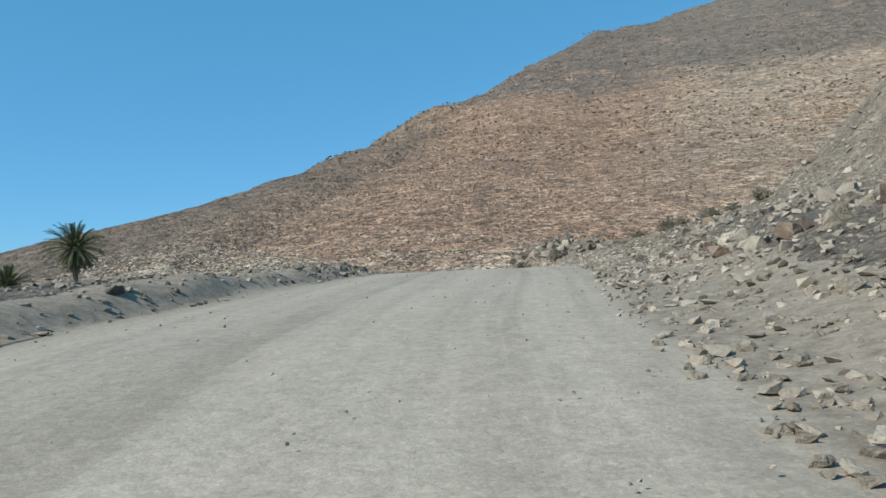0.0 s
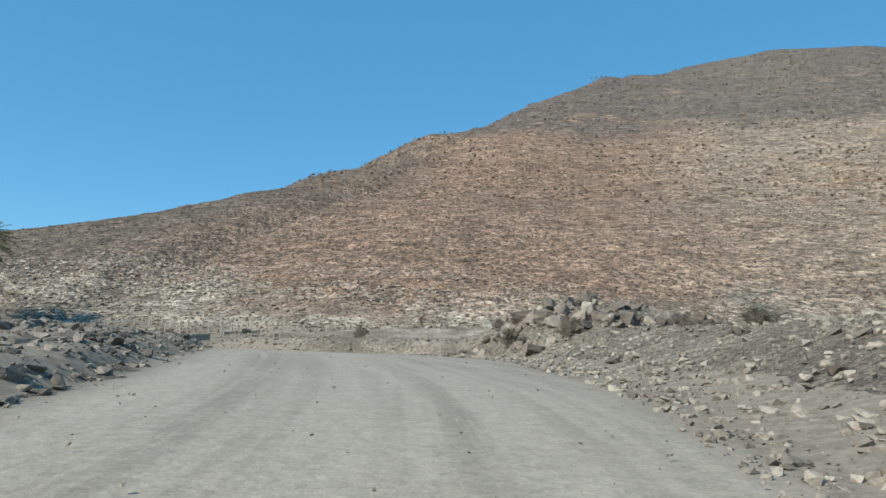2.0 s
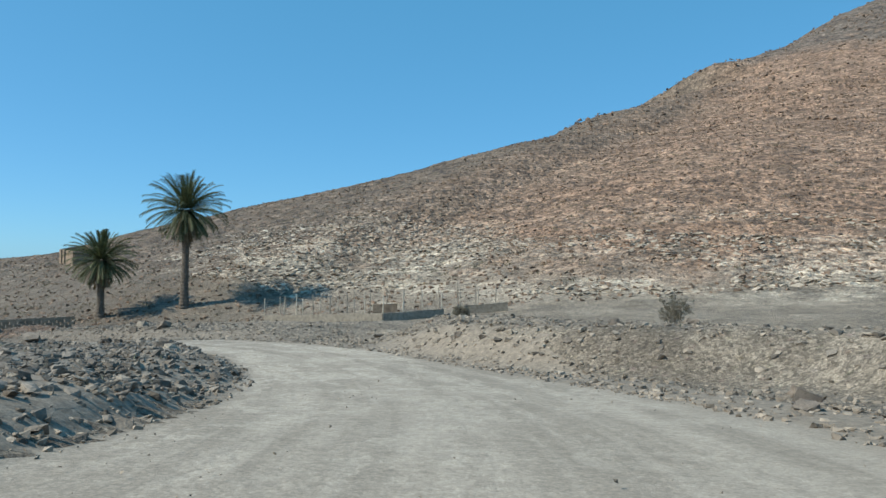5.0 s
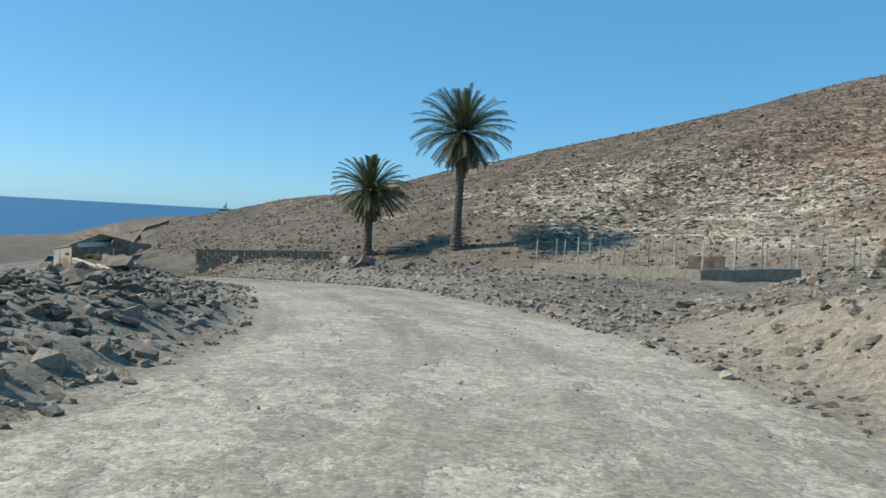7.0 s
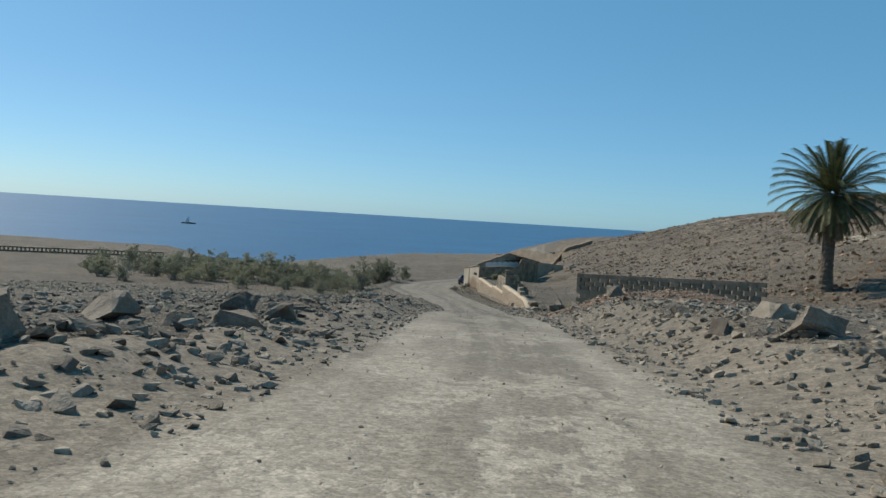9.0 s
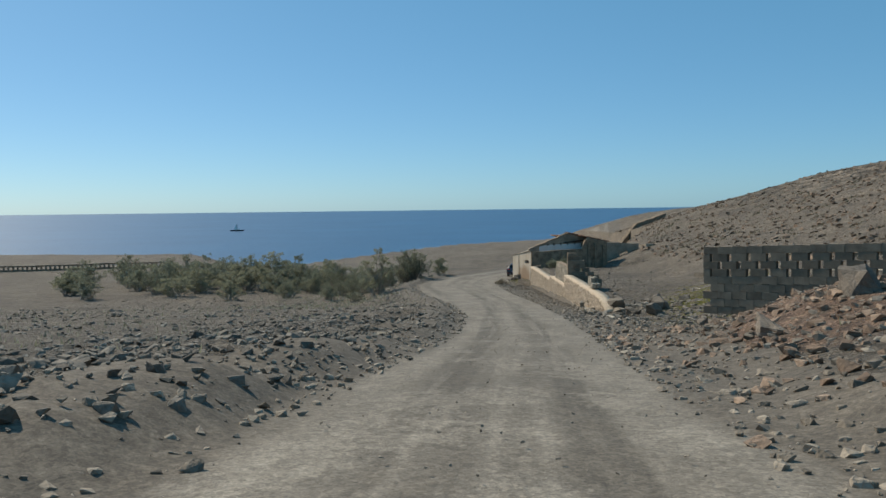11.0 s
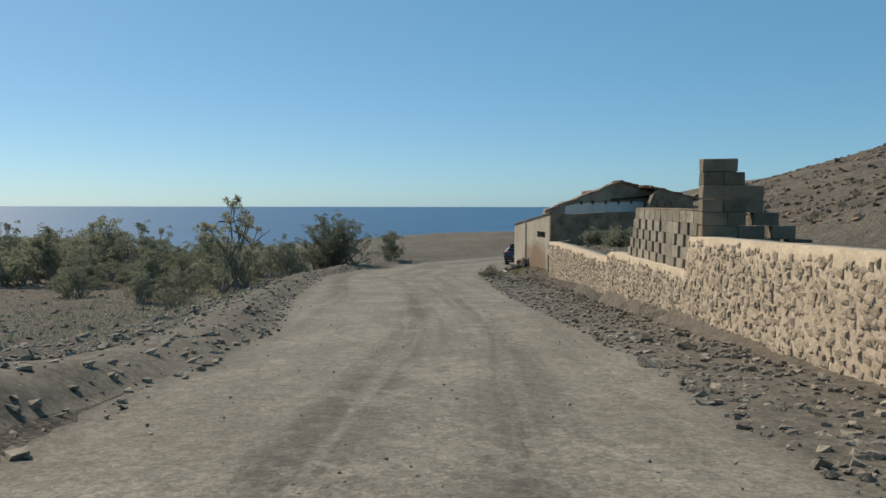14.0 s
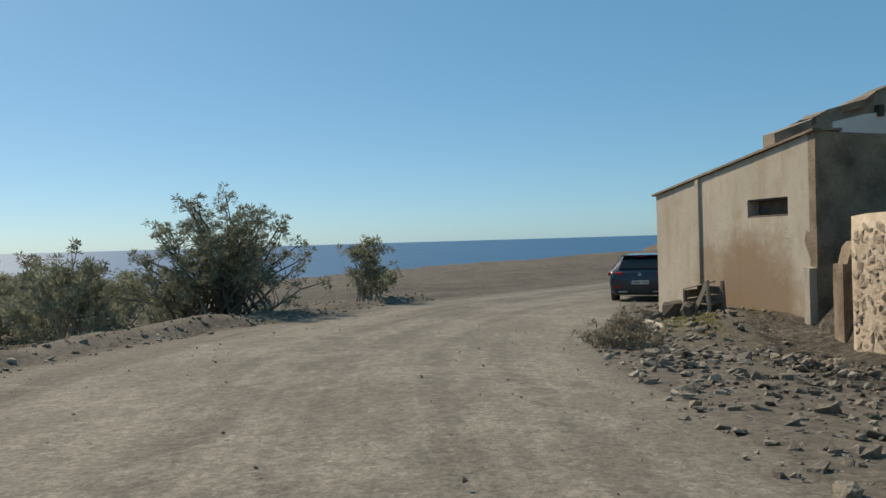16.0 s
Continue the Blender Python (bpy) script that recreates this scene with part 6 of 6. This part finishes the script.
loose("spur_stones", spur, 0.05, 0.42, LOOSE_BANK, "grey and tan stones strewn over the spur", 3.0)
near_heap = along(3000, 0.1, 8, 1, (FIRST + 20, BEND - 4), 1.2)
loose("heap_stones", near_heap, 0.05, 0.36, LOOSE_DARK, "heap of dark angular stones beside the bend", 2.6)
foot = rng.uniform(-88, -50, 3800)
foot = np.stack([foot, wall_line(foot) - 0.27 - 2.6 * rng.uniform(0, 1, 3800) ** 1.5], 1)
loose("wall_foot_stones", foot, 0.025, 0.15, LOOSE_DARK, "dark broken stones along the foot of the stone wall", 2.6)
loose("fallen_stones", fallen, 0.06, 0.36, LOOSE_DARK, "flat broken stones fallen from the old wall", 1.8)
yard = np.stack([rng.normal(-90.5, 3.5, 500), rng.normal(7.6, 0.8, 500)], 1)
loose("yard_stones", yard, 0.04, 0.24, LOOSE_DARK, "broken stones before the house", 1.8)
grit = np.concatenate([along(2600, -4.0, -0.1, 1, (FIRST - 4, LAST), 0.6), along(2600, -3.5, -0.1, -1, (FIRST - 4, LAST), 0.6)])
loose("track_pebbles", grit, 0.01, 0.045, LOOSE, "small loose pebbles lying on the track", 3.5, FAR_STONES, 0.1, False)
red = np.stack([rng.normal(-25, 6, 1500), rng.normal(9.0, 2.2, 1500)], 1)
loose("red_bank_stones", red, 0.05, 0.34, LOOSE_RED, "rusty broken stones on the cut bank", 2.2)
hx, hy = rng.uniform(-150, 140, 84000), 22 + 190 * rng.uniform(0, 1, 84000) ** 1.3
on = (hy > np.interp(hx, [-150, -100, -44, 6, 34, 140], [30, 22, 20, 32, 44, 46])) & ((hx > -38) | (rng.uniform(0, 1, 84000) < 0.6))
loose("hill_stones", np.stack([hx[on], hy[on]], 1), 0.14, 0.62, HILL_STONE, "dark rusty stones strewn over the hillside", 2.2, FAR_STONES)
hx, hy = rng.uniform(-60, 40, 14000), 36 + 30 * rng.uniform(0, 1, 14000) ** 1.5
on = (hy > np.interp(hx, [-150, -100, -44, 6, 34, 140], [28, 22, 24, 34, 44, 46])) & (hx > -55) & (value_noise(hx / 14, hy / 6, 55) + 0.6 * value_noise(hx / 40, hy / 15, 56) > 0.0)
loose("pale_hill_stones", np.stack([hx[on], hy[on]], 1), 0.15, 1.1, LOOSE_PALE, "pale limestone rubble cropping out on the hill foot", 2.4, PLATES)
hx, hy = rng.uniform(-130, 320, 26000), 150 + 370 * rng.uniform(0, 1, 26000) ** 1.2
loose("high_stones", np.stack([hx, hy], 1), 0.35, 1.5, HILL_STONE, "large dark rocks high on the hill", 2.6, FAR_STONES)

# ---- driftwood-like sticks, the far balustrade wall and the boats ----
for k in range(26):
    x, y, long = rng.uniform(-66, -42), rng.uniform(16.2, 19.8), rng.uniform(0.8, 3.0)
    a = rng.normal(0.1, 0.5)
    p = [(x + math.cos(a) * long * u, y + math.sin(a) * long * u + 0.1 * math.sin(4 * u + k)) for u in (0, 0.35, 0.7, 1)]
    bm = add_tube(bmesh.new(), [(q[0], q[1], height(*q) + 0.03 + 0.03 * (k % 3)) for q in p], [0.03, 0.026, 0.02, 0.012], 5)
    tagged(part("dead_branch", bm, WOOD), "bleached dead branch lying on the ground", "branch", "dead branches")
for x, y, a, long in ((-44.3, 8.6, 0.3, 0.9), (-91.2, 7.9, 0.2, 1.2)):
    bm = add_box(bmesh.new(), (long, 0.12, 0.04), bevel=0.006)
    ob = part("plank", bm, WOOD)
    ob.matrix_world = pose(x, y, height(x, y) + 0.07, 3, 2, math.degrees(a))
    tagged(ob, "bleached wooden plank lying on rubble", "plank", "loose planks")
crate = thing("broken_cupboard", pose(-91.7, 8.85, height(-91.7, 8.85) - 0.06, 3, -5, 28) @ Matrix.Diagonal((0.72, 0.72, 0.72, 1)), "broken low wooden cupboard lying among stones and boards", "cupboard", "")
for dx, dy, tall_ in ((-0.42, -0.24, 0.7), (0.42, -0.24, 0.92), (-0.42, 0.24, 0.78), (0.42, 0.24, 0.86)):
    part("post", add_box(bmesh.new(), (0.08, 0.08, tall_), (dx, dy, tall_ / 2), (2 * dx, 4, 6), 0.008), WOOD if dy < 0 < dx else OLD_BOARD, crate)
for k, dz in enumerate((0.2, 0.42, 0.64)):
    part("back_board", add_box(bmesh.new(), (0.9 - 0.1 * (k == 2), 0.025, 0.2), (0.02, 0.23, dz), (2, 3 * k - 3, 1), 0.006), OLD_BOARD, crate)
    part("side_board", add_box(bmesh.new(), (0.025, 0.46, 0.2), (-0.43, 0, dz - 0.04), (3 - 2 * k, 0, 2), 0.006), OLD_BOARD, crate)
part("shelf", add_box(bmesh.new(), (0.84, 0.44, 0.03), (0, 0, 0.36), (4, 7, 0), 0.006), OLD_BOARD, crate)
part("top_board", add_box(bmesh.new(), (0.66, 0.5, 0.03), (-0.12, 0.0, 0.79), (5, -7, 6), 0.006), OLD_BOARD, crate)
part("loose_board", add_box(bmesh.new(), (0.12, 0.02, 0.95), (0.2, -0.36, 0.4), (-16, 24, 8), 0.006), OLD_BOARD, crate)
low = rough_wall("low_garden_wall", [(-67.5, 19.2, height(-67.5, 19.2) - 0.2, height(-67.5, 19.2) + 0.2), (-62.9, 20.0, height(-62.9, 20.0) - 0.2, height(-62.9, 20.0) + 0.22), (-62.7, 20.1, height(-62.7, 20.1) - 0.2, height(-62.7, 20.1) + 0.62), (-62.0, 20.2, height(-62, 20.2) - 0.2, height(-62, 20.2) + 0.6)], OLD_MASONRY, None, 0.25, 0.3, 0.03)
tagged(low, "low dark remnant of a garden wall", "wall")
far_wall = tagged(new("balustrade_wall"), "long low balustrade wall above the sea cliff", "wall")
fa, fb = np.array([-140.0, -74.0]), np.array([-150.0, -46.0])
for k in range(44):
    p = fa + (fb - fa) * k / 43
    bm = add_box(bmesh.new(), (0.24, 0.24, 0.8), (p[0], p[1], height(*p) + 0.35), bevel=0.02)
    part("baluster", bm, RAW_WALL, far_wall)
rows_ = [(*(fa + (fb - fa) * u), height(*(fa + (fb - fa) * u)) + 0.75, height(*(fa + (fb - fa) * u)) + 0.98) for u in np.linspace(0, 1, 9)]
rough_wall("rail", rows_, RAW_WALL, far_wall, 0.3, 0.6, 0.02)
rows_ = [(x, y, a - 1.1, a - 0.45) for x, y, a, _ in rows_]
rough_wall("plinth", rows_, RAW_WALL, far_wall, 0.34, 0.6, 0.02)
track_wall = tagged(new("hill_wall"), "dark dry stone boundary wall running up the slope", "wall")
rows_ = [(x, y, height(x, y) - 0.3, height(x, y) + 0.7) for x, y in ((-131.0, 26.0), (-136.0, 31.0), (-143.0, 37.5))]
rough_wall("wall", rows_, RAW_WALL, track_wall, 0.6, 0.5, 0.08)

HULL, SAIL = Nodes("dark_boat_hull").done((0.05, 0.05, 0.06), 0.5), Nodes("white_sailcloth").done((0.8, 0.8, 0.78), 0.8)


def boat(at, long, label, turn=20):
    ob = thing("sailing_boat", pose(*at, 0, 0, turn), label, "boat")
    bm = bmesh.new()
    rows_ = []
    for k in range(9):
        u = k / 8
        w = 0.14 * long * math.sin(math.pi * min(1, 0.12 + u * 0.88)) ** 0.7
        rows_.append([bm.verts.new((long * (u - 0.5), s * w * h, z)) for s, h, z in ((-1, 1, 0.09 * long), (-1, 0.7, -0.02 * long), (1, 0.7, -0.02 * long), (1, 1, 0.09 * long))])
    for p, q in zip(rows_, rows_[1:]):
        for n in range(4):
            bm.faces.new((p[n], p[(n + 1) % 4], q[(n + 1) % 4], q[n]))
    bm.faces.new(rows_[0]), bm.faces.new(rows_[-1][::-1])
    part("hull", bm, HULL, ob, "dark hull")
    part("cabin", add_box(bmesh.new(), (0.35 * long, 0.14 * long, 0.07 * long), (0.02 * long, 0, 0.12 * long), bevel=0.02 * long), SAIL, ob)
    part("mast", add_tube(bmesh.new(), [(0, 0, 0), (0, 0, 0.55 * long)], [0.012 * long, 0.008 * long], 6), HULL, ob)
    bm = bmesh.new()
    p = [(0.02 * long, 0, 0.14 * long), (0.01 * long, 0, 0.54 * long), (-0.26 * long, 0.02 * long, 0.15 * long)]
    a, b = [bm.verts.new(q) for q in p], [bm.verts.new((q[0], q[1] + 0.004 * long, q[2])) for q in p]
    bm.faces.new(a), bm.faces.new(b[::-1])
    for n in range(3):
        bm.faces.new((a[n], a[(n + 1) % 3], b[(n + 1) % 3], b[n]))
    part("sail", bm, SAIL, ob, "small white sail")
    return ob


boat((-698, -179, -20.0), 12.0, "small dark two-masted sailing boat on the open sea", 100)
boat((-2880, 1021, -20.0), 60.0, "white ship far out on the horizon", 100)
